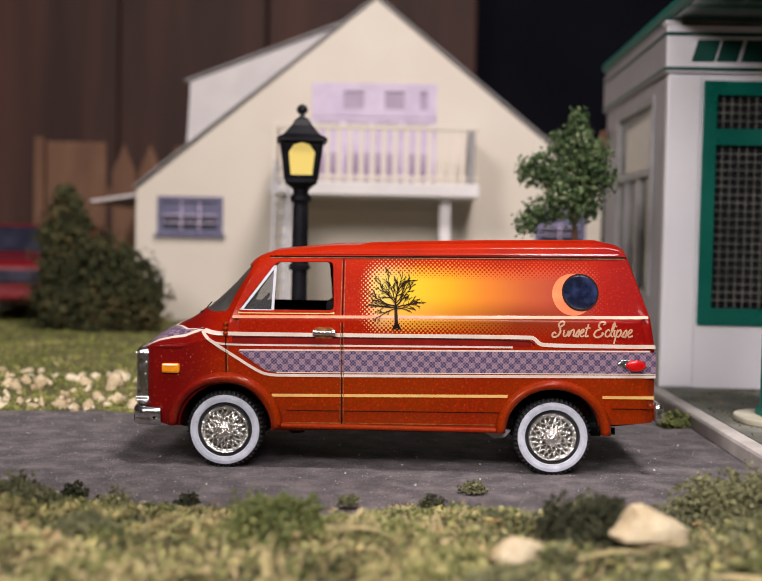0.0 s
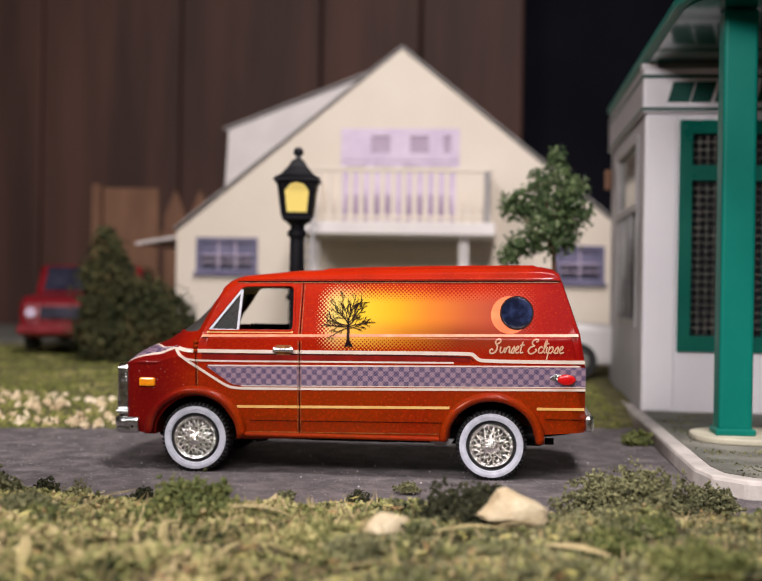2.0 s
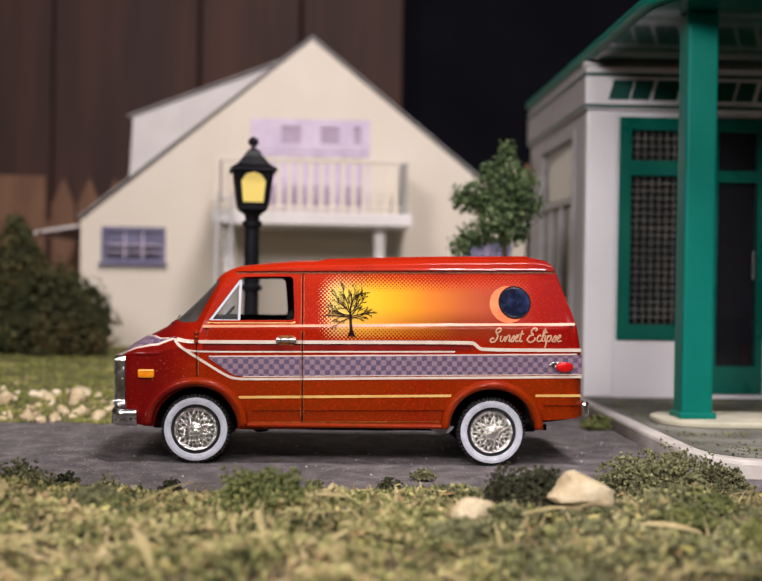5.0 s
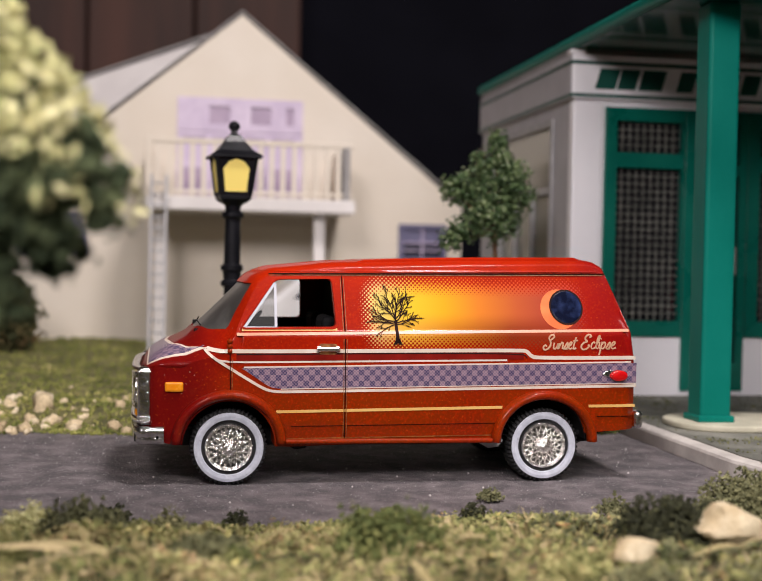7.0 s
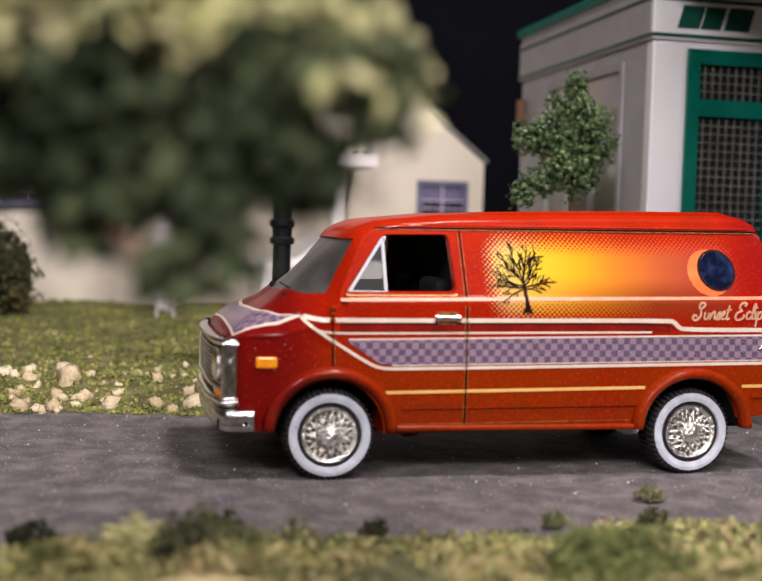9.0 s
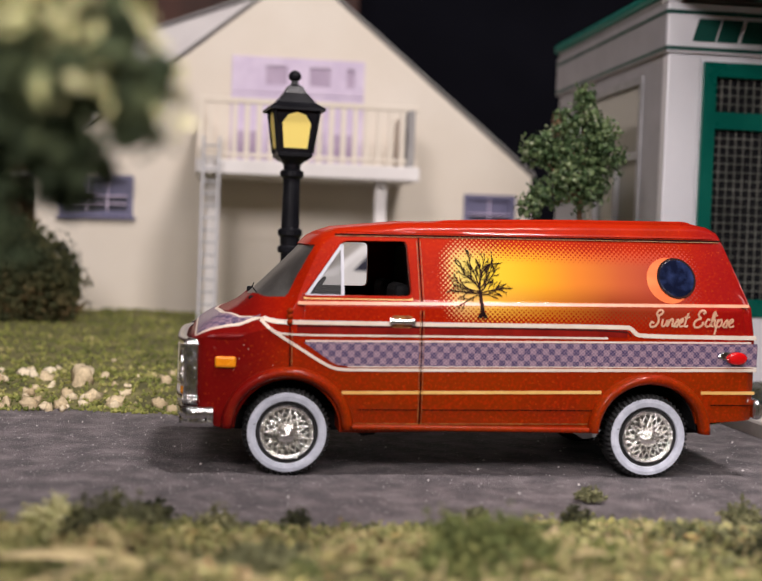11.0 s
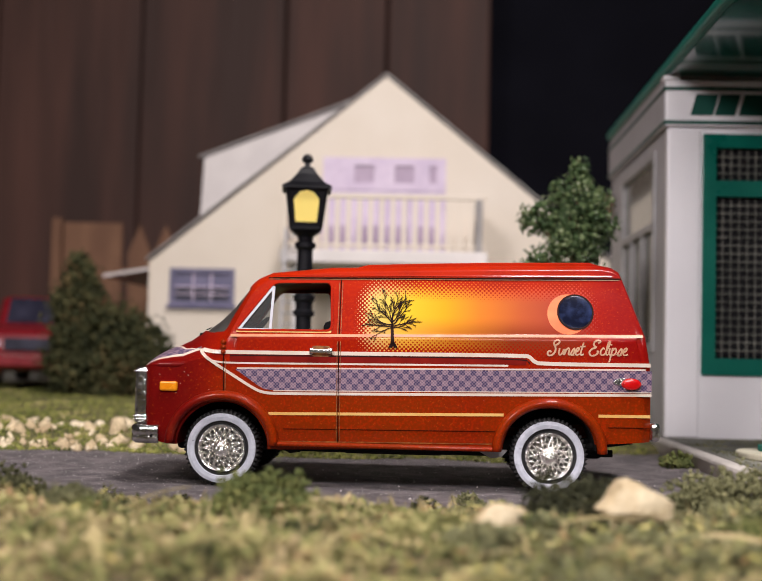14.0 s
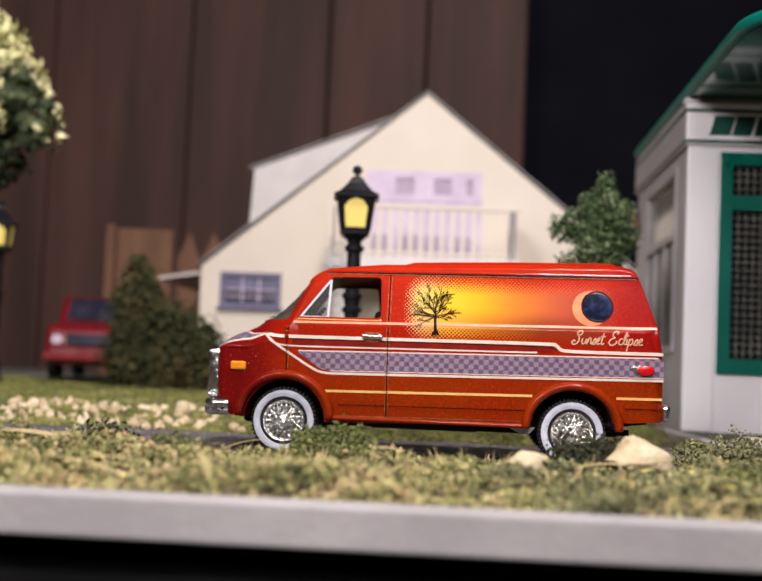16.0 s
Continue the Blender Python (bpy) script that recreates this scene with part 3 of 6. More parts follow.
def scatter_front():
    rng = random.Random(11)
    spots, mossy, dry, straw = [], [], [], []
    while len(spots) + len(mossy) + len(dry) < 52000:
        x, y = rng.uniform(-7.5, 9), rng.uniform(-8.2, -1.85)
        d = verge_edge(x) - y
        if d < -0.25 or (d < 0 and rng.random() < 0.8):
            continue
        r = rng.uniform(0.011, 0.04) * (0.7 if d < 0.3 else 1)
        clump = noise.noise(Vector((x * 1.3, y * 1.3, 9)))
        lift = max(clump + 0.1, 0) * 0.3 * min(max(d - 0.2, 0), 1.2)
        lot = spots
        if x + 2.5 * clump > 1.4 and rng.random() < 0.62:
            lot = mossy
        elif x - 2.5 * clump < 0.6 and y < -3.8 and rng.random() < 0.34:
            lot = dry
        for _ in range(3 if clump > 0.1 else 1):
            lot.append((rng.randrange(10), spot((x + rng.gauss(0, 0.08), y + rng.gauss(0, 0.08), max(hill(x, y), 0) + lift * rng.random() + r * 0.4), r, rng, (1, 1, 0.8))))
    for _ in range(2600):
        x, y = rng.uniform(-7.5, 9), rng.uniform(-8.2, -3.4)
        if noise.noise(Vector((x * 0.5, y * 0.5, 2))) < 0.0 and rng.random() < 0.75:
            continue
        h = rng.uniform(0.08, 0.26)
        m = Matrix.Translation((x, y, hill(x, y) + 0.02)) @ Euler((rng.gauss(0.2, 0.6), rng.gauss(0, 0.6), rng.uniform(0, 6.28))).to_matrix().to_4x4() @ Matrix.Diagonal((rng.uniform(0.02, 0.045), h, h, 1))
        straw.append((0, m))
    ob = place("mossy_crumbs", pieces_mesh("mossy_crumbs", CRUMBS, spots, MOSS))
    tagged(ob, "coarse olive and yellow foam turf crumbs", "turf", kind="stuff")
    ob = place("lichen_crumbs", pieces_mesh("lichen_crumbs", CRUMBS, mossy, LICHEN))
    tagged(ob, "grey-green lichen crumbs among the turf", "turf", kind="stuff")
    ob = place("straw_crumbs", pieces_mesh("straw_crumbs", CRUMBS, dry, STRAW))
    tagged(ob, "pale straw-coloured crumbs among the turf", "turf", kind="stuff")
    bits = []
    for k in range(330):
        x, y = rng.uniform(-7.5, 9), rng.uniform(-8.0, -2.6)
        r = rng.uniform(0.035, 0.1)
        if math.hypot(x - 2.42, y + 5.15) < 0.9:
            continue
        bits.append((0, Matrix.Translation((x, y, hill(x, y) + 0.1 + rng.random() * 0.06)) @ Euler((rng.gauss(0, 0.25), rng.gauss(0, 0.2), rng.uniform(0, 6.28))).to_matrix().to_4x4() @ Matrix.Diagonal((r * rng.uniform(1, 2.2), r * 0.6, r, 1))))
    stalks = []
    for _ in range(120):
        x, y, a = rng.uniform(-7.5, 9), rng.uniform(-8.0, -4.4), rng.gauss(0.4, 0.9)
        if rng.random() < (0.7 if x > -0.5 else 0.3):
            continue
        size = rng.uniform(0.35, 1.0)
        stalks.append((0, Matrix.Translation((x, y, hill(x, y) + 0.1)) @ Euler((rng.gauss(0, 0.25), rng.gauss(0.05, 0.2), a)).to_matrix().to_4x4() @ Matrix.Diagonal((size * 1.1, rng.uniform(0.8, 1.6), size * 0.35, 1))))
    ob = place("dry_stalks", pieces_mesh("dry_stalks", [STALK], stalks, STRAW))
    tagged(ob, "bent straw-coloured stalks lying on the turf", "dry grass", kind="stuff")
    ob = place("leaf_litter", pieces_mesh("leaf_litter", [CURL], bits, LITTER))
    tagged(ob, "curled tan and yellow scraps of dry leaf", "leaf litter", kind="stuff")
    ob = place("dry_grass", pieces_mesh("dry_grass", [BLADE], straw, STRAW))
    tagged(ob, "dry straw-coloured fibres in the verge", "grass", kind="stuff")


def clump_of(name, label, x, y, z, r, mat, count, seed, cat="moss", flat=0.8, crumb=(0.05, 0.1)):
    rng = random.Random(seed)
    spots = []
    for _ in range(count):
        a, e = rng.uniform(0, 6.28), abs(rng.gauss(0, 0.6))
        rr = r * rng.random() ** 0.4
        rr *= 1 + 0.5 * noise.noise(Vector((math.cos(a) * 1.6 + seed, math.sin(a) * 1.6, e * 1.8))) + 0.3 * noise.noise(Vector((math.cos(a) * 5, math.sin(a) * 5 + seed, e * 6)))
        p = (x + rr * math.cos(a) * math.cos(e), y + rr * math.sin(a) * math.cos(e), z + rr * math.sin(e) * flat)
        spots.append((rng.randrange(10), spot(p, rng.uniform(*crumb), rng)))
        if rng.random() < 0.5:
            spots.append((10, spot(Vector(p) * 1.0, rng.uniform(*crumb) * 2.2, rng)))
    ob = place(name, pieces_mesh(name, CRUMBS + [FLAKE], spots, mat))
    return tagged(ob, label, cat)


def scatter_back():
    rng = random.Random(5)
    spots, peb = [], []
    while len(spots) < 30000:
        x, y = rng.uniform(-22, 6), 4.5 + 18 * rng.random() ** 1.6
        if x > 4.8 and y > 5:
            continue
        h = hill(x, y)
        if h < -0.03:
            continue
        r = rng.uniform(0.014, 0.045)
        spots.append((rng.randrange(10), spot((x, y, max(h, 0) + r * 0.5), r, rng, (1, 1, 0.9))))
    ob = place("lawn_crumbs", pieces_mesh("lawn_crumbs", CRUMBS, spots, LAWN))
    tagged(ob, "fine green and yellow lawn flock", "grass", kind="stuff")
    while len(peb) < 300:
        x, y = rng.uniform(-14, -2.5), 4.7 + abs(rng.gauss(0, 1.6))
        if x > -4.5 and rng.random() < 0.5:
            continue
        r = rng.uniform(0.04, 0.13) * (1.5 if rng.random() < 0.15 else 1)
        peb.append((rng.randrange(8), spot((x, y, max(hill(x, y), 0.02) + r * 0.15), r * rng.uniform(0.6, 1.2), rng, (1.1, 0.85, 0.65))))
    ob = place("gravel", pieces_mesh("gravel", STONES, peb, PEBBLE))
    for f in ob.data.polygons:
        f.use_smooth = True
    tagged(ob, "pale cream gravel strewn on the lawn's edge", "gravel", kind="stuff")
    grit = []
    for _ in range(1100):
        x, y = rng.uniform(-8, 5), rng.uniform(-2.2, 4.6)
        grit.append((rng.randrange(10), spot((x, y, 0.012), rng.uniform(0.002, 0.0075) * (2.5 if rng.random() < 0.05 else 1), rng)))
    for _ in range(500):
        x, y = -2.2 - abs(rng.gauss(0, 3.5)), rng.uniform(-2.3, 4.6)
        grit.append((rng.randrange(10), spot((x, y, 0.012), rng.uniform(0.002, 0.007), rng)))
    ob = place("road_grit", pieces_mesh("road_grit", LUMPS, grit, DORMER))
    tagged(ob, "pale grit and dust specks on the asphalt", "grit", kind="stuff")


def scatter_forecourt():
    rng = random.Random(13)
    spots = []
    while len(spots) < 1500:
        x, y = rng.uniform(5.4, 9.5), rng.uniform(-0.75, 7.9)
        if ((x - 6.9) / 1.45) ** 2 + ((y - 3.5) / 1.05) ** 2 < 1 or noise.noise(Vector((x * 1.4, y * 1.4, 6))) < rng.uniform(-0.15, 0.35):
            continue
        spots.append((rng.randrange(10), spot((x, y, 0.28), rng.uniform(0.008, 0.03), rng, (1, 1, 0.6))))
    ob = place("forecourt_moss", pieces_mesh("forecourt_moss", CRUMBS, spots, LICHEN))
    tagged(ob, "grey-green moss crumbs strewn on the forecourt", "moss", kind="stuff")


scatter_front()
scatter_back()
scatter_forecourt()


# ---- the back of the set ----
def plank_wall():
    edges = [-70, -61.5, -53.5, -45.8, -38, -30.2, -22.5, -14.8, -7.2, -1.9, 3.5]
    wall = thing("wall_north", "dark brown stained plank wall behind the model", "wall", (0, 46, 0), kind="structure")
    part("backing", box(-70, 3.3, 0.6, 1.2, -9, 66), MATTBLACK, wall)
    for a, b in zip(edges, edges[1:]):
        part("plank", box(a + 0.05, b - 0.05, -0.4 + 0.12 * math.sin(a), 0.58, -9, 66, 0.12), PLANK, wall)


plank_wall()
tagged(part("wall_east", box(3.4, 62, 52, 53, -9, 66), NAVY), "near-black cloth hung behind the model", "backdrop", kind="structure")
tagged(part("wall_west", box(-72, -70.02, -58, 54, -9, 66), ROOMWALL), "plain room wall", "wall", kind="structure")
tagged(part("wall_side", box(62, 64, -58, 54, -9, 66), ROOMWALL), "plain room wall", "wall", kind="structure")
tagged(part("wall_south", box(-72, 64, -60, -58, -9, 66), ROOMWALL), "plain room wall", "wall", kind="structure")
tagged(part("ceiling", box(-72, 64, -60, 54, 66, 68), ROOMWALL), "plain room ceiling", "ceiling", kind="structure")
tagged(part("floor", box(-72, 64, -60, 54, -11, -9), MATTBLACK), "dark room floor", "floor", kind="structure")


# ---- the house ----
def window_unit(parent, x0, x1, z0, z1, y, cols, rows, frame_mat, pane_mat, name="window"):
    """A framed window standing in the front wall's opening."""
    w = part(name, cut(box(x0, x1, y - 0.08, y + 0.1, z0, z1), box(x0 + 0.16, x1 - 0.16, y - 0.3, y + 0.3, z0 + 0.14, z1 - 0.14)), frame_mat, parent)
    dx, dz = (x1 - x0 - 0.32) / cols, (z1 - z0 - 0.28) / rows
    for i in range(cols):
        for j in range(rows):
            a, c = x0 + 0.16 + dx * i, z0 + 0.14 + dz * j
            part("pane", box(a, a + dx, y + 0.02, y + 0.05, c, c + dz), frame_mat if j == rows - 1 else pane_mat, w)
    for i in range(1, cols):
        part("muntin", box(x0 + 0.16 + dx * i - 0.02, x0 + 0.16 + dx * i + 0.02, y - 0.04, y + 0.015, z0 + 0.14, z1 - 0.14), LAVENDER, w)
    for j in range(1, rows):
        part("muntin", box(x0 + 0.16, x1 - 0.16, y - 0.05, y + 0.016, z0 + 0.14 + dz * j - 0.02, z0 + 0.14 + dz * j + 0.02), LAVENDER, w)
    part("muntin", box(x0 + 0.16, x1 - 0.16, y - 0.045, y + 0.017, z0 + 0.14 + dz * 0.45, z0 + 0.175 + dz * 0.45), LAVENDER, w)
    part("sill", box(x0 - 0.08, x1 + 0.08, y - 0.16, y + 0.02, z0 - 0.1, z0 - 0.002, 0.02), frame_mat, w)
    return w


def house():
    h = thing("house", "cream plastic model house with gable front, balcony and shed dormer", "house", (-0.9, 21, 0.35))
    # wall: gable from eave (7.45 out) to ridge
    gable = [(-7.3, 0), (7.0, 0), (7.0, 4.42), (0, 10.1), (-7.3, 4.15)]
    wall = cut(prism(gable, 0, 0.35), box(-6.6, -4.62, -1, 1, 2.85, 3.96), box(5.0, 6.5, -1, 1, 2.7, 3.83), box(-1.9, 1.88, -1, 1, 4.6, 7.52))
    part("front_wall", wall, CREAM, h)
    part("side_wall", box(-7.3, -6.95, 0.352, 13, 0, 4.1), CREAM, h)
    part("side_wall", box(6.65, 7.0, 0.352, 13, 0, 4.3), CREAM, h)
    part("back_wall", prism(gable, 13.002, 13.3), CREAM, h)
    window_unit(h, -6.62, -4.6, 2.83, 3.98, 0.0, 3, 2, PURPLE, DARKPANE)
    window_unit(h, 4.98, 6.52, 2.68, 3.85, 0.0, 2, 2, PURPLE, DARKPANE)
    # balcony doors and the light over them
    d = part("balcony_door", cut(box(-1.92, 1.9, -0.06, 0.12, 4.58, 6.5), *[box(-1.75 + 0.9 * k, -1.05 + 0.9 * k, -1, 1, 4.75, 6.35) for k in range(4)]), LAVENDER, h, "lavender glazed balcony doors")
    for k in range(4):
        part("pane", box(-1.76 + 0.9 * k, -1.04 + 0.9 * k, 0.03, 0.06, 5.42, 6.36), LAVENDER, d)
        part("lower_pane", box(-1.76 + 0.9 * k, -1.04 + 0.9 * k, 0.03, 0.06, 4.74, 5.418), PINKPANE, d, "darker lower door pane")
    w = part("transom", cut(box(-1.92, 1.9, -0.06, 0.12, 6.52, 7.54), *[box(a, a + 0.62, -1, 1, 6.75, 7.3) for a in (-0.95, 0.3)], box(1.38, 1.62, -1, 1, 6.75, 7.3)), LAVENDER, h)
    for a, b in ((-0.95, -0.33), (0.3, 0.92), (1.38, 1.62)):
        part("pane", box(a, b, 0.0, 0.03, 6.75, 7.3), PINKPANE, w)
    # roof slabs
    for s, e in ((-1, (-7.4, 4.2)), (1, (7.12, 4.42))):
        top = [(0, 10.16), (e[0], e[1]), (e[0], e[1] + 0.08), (0, 10.24)]
        part("roof", prism(top, -0.06, 13.6, bevel=0.02), GREY_ROOF, h)
    part("eave_board", prism([(-7.8, 4.03), (-7.8, 4.12), (-9.3, 3.86), (-9.3, 3.78)], 2.0, 13.0), TRIM_WHITE, h, "thin white lean-to eave")
    # dormer
    dm = part("dormer", prism([(-5.95, 5.5), (-5.85, 7.62), (-1.1, 9.45), (-1.1, 9.2)], 1.0, 8.0), DORMER, h, "pale grey dormer cheek")
    part("dormer_roof", prism([(-6.02, 7.62), (-6.02, 7.68), (-0.7, 9.75), (-0.7, 9.69)], 0.93, 8.1), GREY_ROOF, dm)
    # balcony
    b = part("balcony", box(-2.8, 3.07, -3.4, -0.005, 3.99, 4.36, 0.03), TRIM_WHITE, h, "white balcony on posts")
    part("top_rail", box(-2.75, 3.02, -3.34, -3.2, 5.83, 5.97, 0.02), CREAM, b)
    part("bottom_rail", box(-2.75, 3.02, -3.32, -3.22, 4.46, 4.55, 0.02), CREAM, b)
    bal = None
    for k in range(17):
        x = -2.45 + 0.315 * k
        if bal is None:
            bal = part("baluster", box(-0.065, 0.065, -0.04, 0.04, 4.36, 5.83), CREAM, b, loc=(x, -3.27, 0))
        else:
            place("baluster", bal.data, None, b, "", (x, -3.27, 0))
    for x, y in ((2.82, -3.27), (2.82, -2.6)):
        part("end_post", box(x - 0.09, x + 0.09, y - 0.09, y + 0.09, 4.36, 5.85), GREY_ROOF, b, "dark grey rail post")
    part("end_post", box(-2.79, -2.6, -3.36, -3.18, 4.36, 6.0, 0.02), CREAM, b)
    part("side_panel", box(-2.77, -2.66, -3.17, -0.01, 4.362, 5.93, 0.02), CREAM, b, "solid cream balcony side")
    part("side_panel", box(2.86, 2.97, -2.5, -0.01, 4.362, 5.9, 0.02), CREAM, b, "solid cream balcony side")
    for x in (-2.35, 2.15):
        part("post", box(x - 0.16, x + 0.16, -2.7, -2.4, 0, 3.99, 0.03), TRIM_WHITE, b)
    # porch front below
    part("garage_door", cut(box(-2.4, 2.6, -0.09, -0.004, 0.05, 3.75, 0.02), *[box(-2.2 + 1.2 * i, -1.15 + 1.2 * i, -0.2, -0.06, 0.3 + 1.1 * j, 1.2 + 1.1 * j) for i in range(4) for j in range(3)]), CREAM, h)
    return h


house()


def ladder():
    l = thing("ladder", "grey ladder leaning against the balcony", "ladder", (-3.3, 16.2, 0.45), (-14, 0, 0))
    for s in (-0.2, 0.2):
        part("rail", box(s - 0.035, s + 0.035, -0.05, 0.05, 0, 4.95), STEEL, l)
    for k in range(15):
        part("rung", rod((-0.165, 0, 0.25 + 0.32 * k), (0.165, 0, 0.25 + 0.32 * k), 0.028, seg=6), STEEL, l)


ladder()


def fence():
    f = thing("fence", "orange-brown wooden picket fence beside the house", "fence", (-12.3, 30.5, 0.55))
    part("wide_board", box(-1.6, 0.75, 0, 0.2, 0, 6.15, 0.05), PICKET, f)
    part("end_post", box(-2.05, -1.65, -0.1, 0.3, 0, 6.3, 0.05), PICKET, f)
    for k in range(6):
        x = 1.0 + 1.02 * k
        part("picket", prism([(x, 0), (x + 0.9, 0), (x + 0.9, 5.0), (x + 0.45, 6.1), (x, 5.0)], 0.0, 0.18), PICKET, f)
    for z in (1.2, 4.0):
        part("rail", box(-1.6, 7.0, 0.2, 0.35, z, z + 0.4), PICKET, f)


fence()


# ---- the filling station ----
def station():
    s = thing("filling_station", "white enamel filling station with green window frames and sign band", "shop", (5.3, 8.1, 0.28))
    H = 7.15
    # front: openings for the shop window, the door and further windows
    front = cut(box(0, 9.5, 0, 0.3, 0, H), box(0.67, 2.46, -1, 1, 1.25, 6.08), box(2.48, 3.9, -1, 1, 0.25, 6.08), box(3.92, 8.6, -1, 1, 1.25, 6.08))
    part("front_wall", front, SHOPWHITE, s)
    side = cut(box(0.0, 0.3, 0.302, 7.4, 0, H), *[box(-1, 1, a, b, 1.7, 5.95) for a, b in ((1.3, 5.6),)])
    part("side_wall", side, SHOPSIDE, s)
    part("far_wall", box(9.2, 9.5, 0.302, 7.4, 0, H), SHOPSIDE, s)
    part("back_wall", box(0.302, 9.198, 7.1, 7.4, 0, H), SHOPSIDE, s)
    part("shop_floor", box(0.302, 9.198, 0.302, 7.098, 0.0, 0.1), CONCRETE, s)
    part("shop_ceiling", box(0.302, 9.198, 0.302, 7.098, H - 0.4, H - 0.2), SHOPSIDE, s)
    # the corner column
    part("corner_post", box(-0.03, 0.64, -0.03, 0.2, 0.0, 6.2, 0.04), SHOPWHITE, s)
    # sign band with pinstripes
    band = part("sign_band", box(-0.08, 9.55, -0.1, -0.032, 6.22, H, 0.02), SHOPWHITE, s, "white sign band with dark green slanted lettering shapes")
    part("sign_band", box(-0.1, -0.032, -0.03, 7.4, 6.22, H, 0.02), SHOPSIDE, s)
    part("corner_cap", box(-0.13, 0.2, -0.13, 0.2, H + 0.003, H + 0.1, 0.03), SHOPWHITE, s)
    for z in (6.26, 6.94):
        part("pinstripe", box(-0.1, 9.56, -0.118, -0.102, z, z + 0.07), DARKGREEN, band)
        part("pinstripe", box(-0.118, -0.102, -0.1, 7.4, z, z + 0.07), DARKGREEN, s)
    sl = 0.12
    x = -0.08
    for wide in (0.44, 0.4, 0.38, 0.15, 0.36, 0.42, 0.38, 0.38):
        x += 0.48
        z0, z1 = 6.44, 6.86
        if wide < 0.2:
            x -= 0.12
        outline = [(x, z0), (x + wide, z0), (x + wide + sl, z1), (x + sl, z1)]
        block = prism(outline, -0.125, -0.102)
        part("sign_block", block, DARKGREEN, band)

    def green_window(x0, x1, z0, z1, cols, rows):
        fr = part("window", cut(box(x0, x1, -0.07, 0.22, z0, z1, 0.015), box(x0 + 0.27, x1 - 0.06, -1, 1, z0 + 0.34, 4.82), box(x0 + 0.27, x1 - 0.06, -1, 1, 5.14, z1 - 0.28)), GREENPAINT, s, "dark green framed shop window with a white lattice")
        a, b = x0 + 0.27, x1 - 0.06
        part("pane", box(a, b, 0.08, 0.1, z0 + 0.34, 4.82), SHOPPANE, fr)
        part("pane", box(a, b, 0.08, 0.1, 5.14, z1 - 0.28), SHOPPANE, fr)
        bm = bmesh.new()
        for k in range(1, cols):
            x = a + (b - a) * k / cols
            box(x - 0.007, x + 0.007, 0.05, 0.078, z0 + 0.34, 4.82, bm=bm)
            box(x - 0.01, x + 0.01, 0.05, 0.078, 5.14, z1 - 0.28, bm=bm)
        for k in range(1, rows):
            z = z0 + 0.34 + (4.82 - z0 - 0.34) * k / rows
            box(a, b, 0.045, 0.073, z - 0.009, z + 0.009, bm=bm)
        for k in range(1, 4):
            z = 5.14 + (z1 - 0.28 - 5.14) * k / 4
            box(a, b, 0.045, 0.073, z - 0.009, z + 0.009, bm=bm)
        part("lattice", bm, CONCRETE, fr)

    green_window(0.67, 2.46, 1.25, 6.08, 9, 20)
    d = part("door", cut(box(2.48, 3.9, -0.07, 0.2, 0.1, 6.08, 0.015), box(2.85, 3.72, -1, 1, 0.7, 4.7), box(2.85, 3.72, -1, 1, 4.95, 5.8)), GREENPAINT, s, "dark green glazed shop door")
    part("pane", box(2.85, 3.72, 0.06, 0.08, 0.7, 4.7), SHOPPANE, d)
    part("pane", box(2.85, 3.72, 0.06, 0.08, 4.95, 5.8), SHOPPANE, d)
    part("door_handle", rod((3.62, -0.14, 2.6), (3.62, -0.14, 3.2), 0.035), CHROME, d)
    green_window(3.92, 6.2, 1.25, 6.08, 11, 20)
    green_window(6.22, 8.6, 1.25, 6.08, 11, 20)
    # side window with a thin grey frame
    f = part("window", cut(box(-0.05, 0.2, 1.3, 5.6, 1.7, 5.95), *[box(-1, 1, a, b, 1.86, 4.3) for a, b in ((1.45, 2.75), (2.85, 4.15), (4.25, 5.45))], box(-1, 1, 1.45, 5.45, 4.45, 5.8)), STEEL, s, "grey framed side window")
    for a, b in ((1.45, 2.75), (2.85, 4.15), (4.25, 5.45)):
        part("pane", box(0.06, 0.08, a, b, 1.86, 4.3), SIDEPANE, f)
    part("pane", box(0.06, 0.08, 1.45, 5.45, 4.45, 5.8), SIDEPANE, f)
    part("wall_lamp", box(-0.22, -0.03, 7.0, 7.25, 5.2, 5.75, 0.05), PICKET, s, "small orange wall lamp")
    # streamlined flat roof that runs out as the forecourt's canopy
    pts = [(-0.14, 7.6), (9.8, 7.6), (9.8, -6.9)]
    pts += [(2.2 - 2.34 * math.sin(a), -4.75 - 2.15 * math.cos(a)) for a in [math.pi / 2 * k / 14 for k in range(15)]]
    part("canopy", prism(pts, H + 0.13, H + 0.36, "z", bevel=0.07), TEAL, s, "teal green streamlined canopy with a rounded corner")
    # separate sheet under the canopy, darker and glossier than its teal
    under = [(0.0, -0.01), (9.7, -0.01), (9.7, -6.78)] + [(2.2 - 2.2 * math.sin(a), -4.75 - 2.03 * math.cos(a)) for a in [math.pi / 2 * k / 14 for k in range(15)]]
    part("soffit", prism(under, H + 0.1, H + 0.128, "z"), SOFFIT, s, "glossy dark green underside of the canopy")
    part("roof", box(-0.06, 9.5, 0.0, 7.4, H + 0.002, H + 0.128), GREY_ROOF, s)
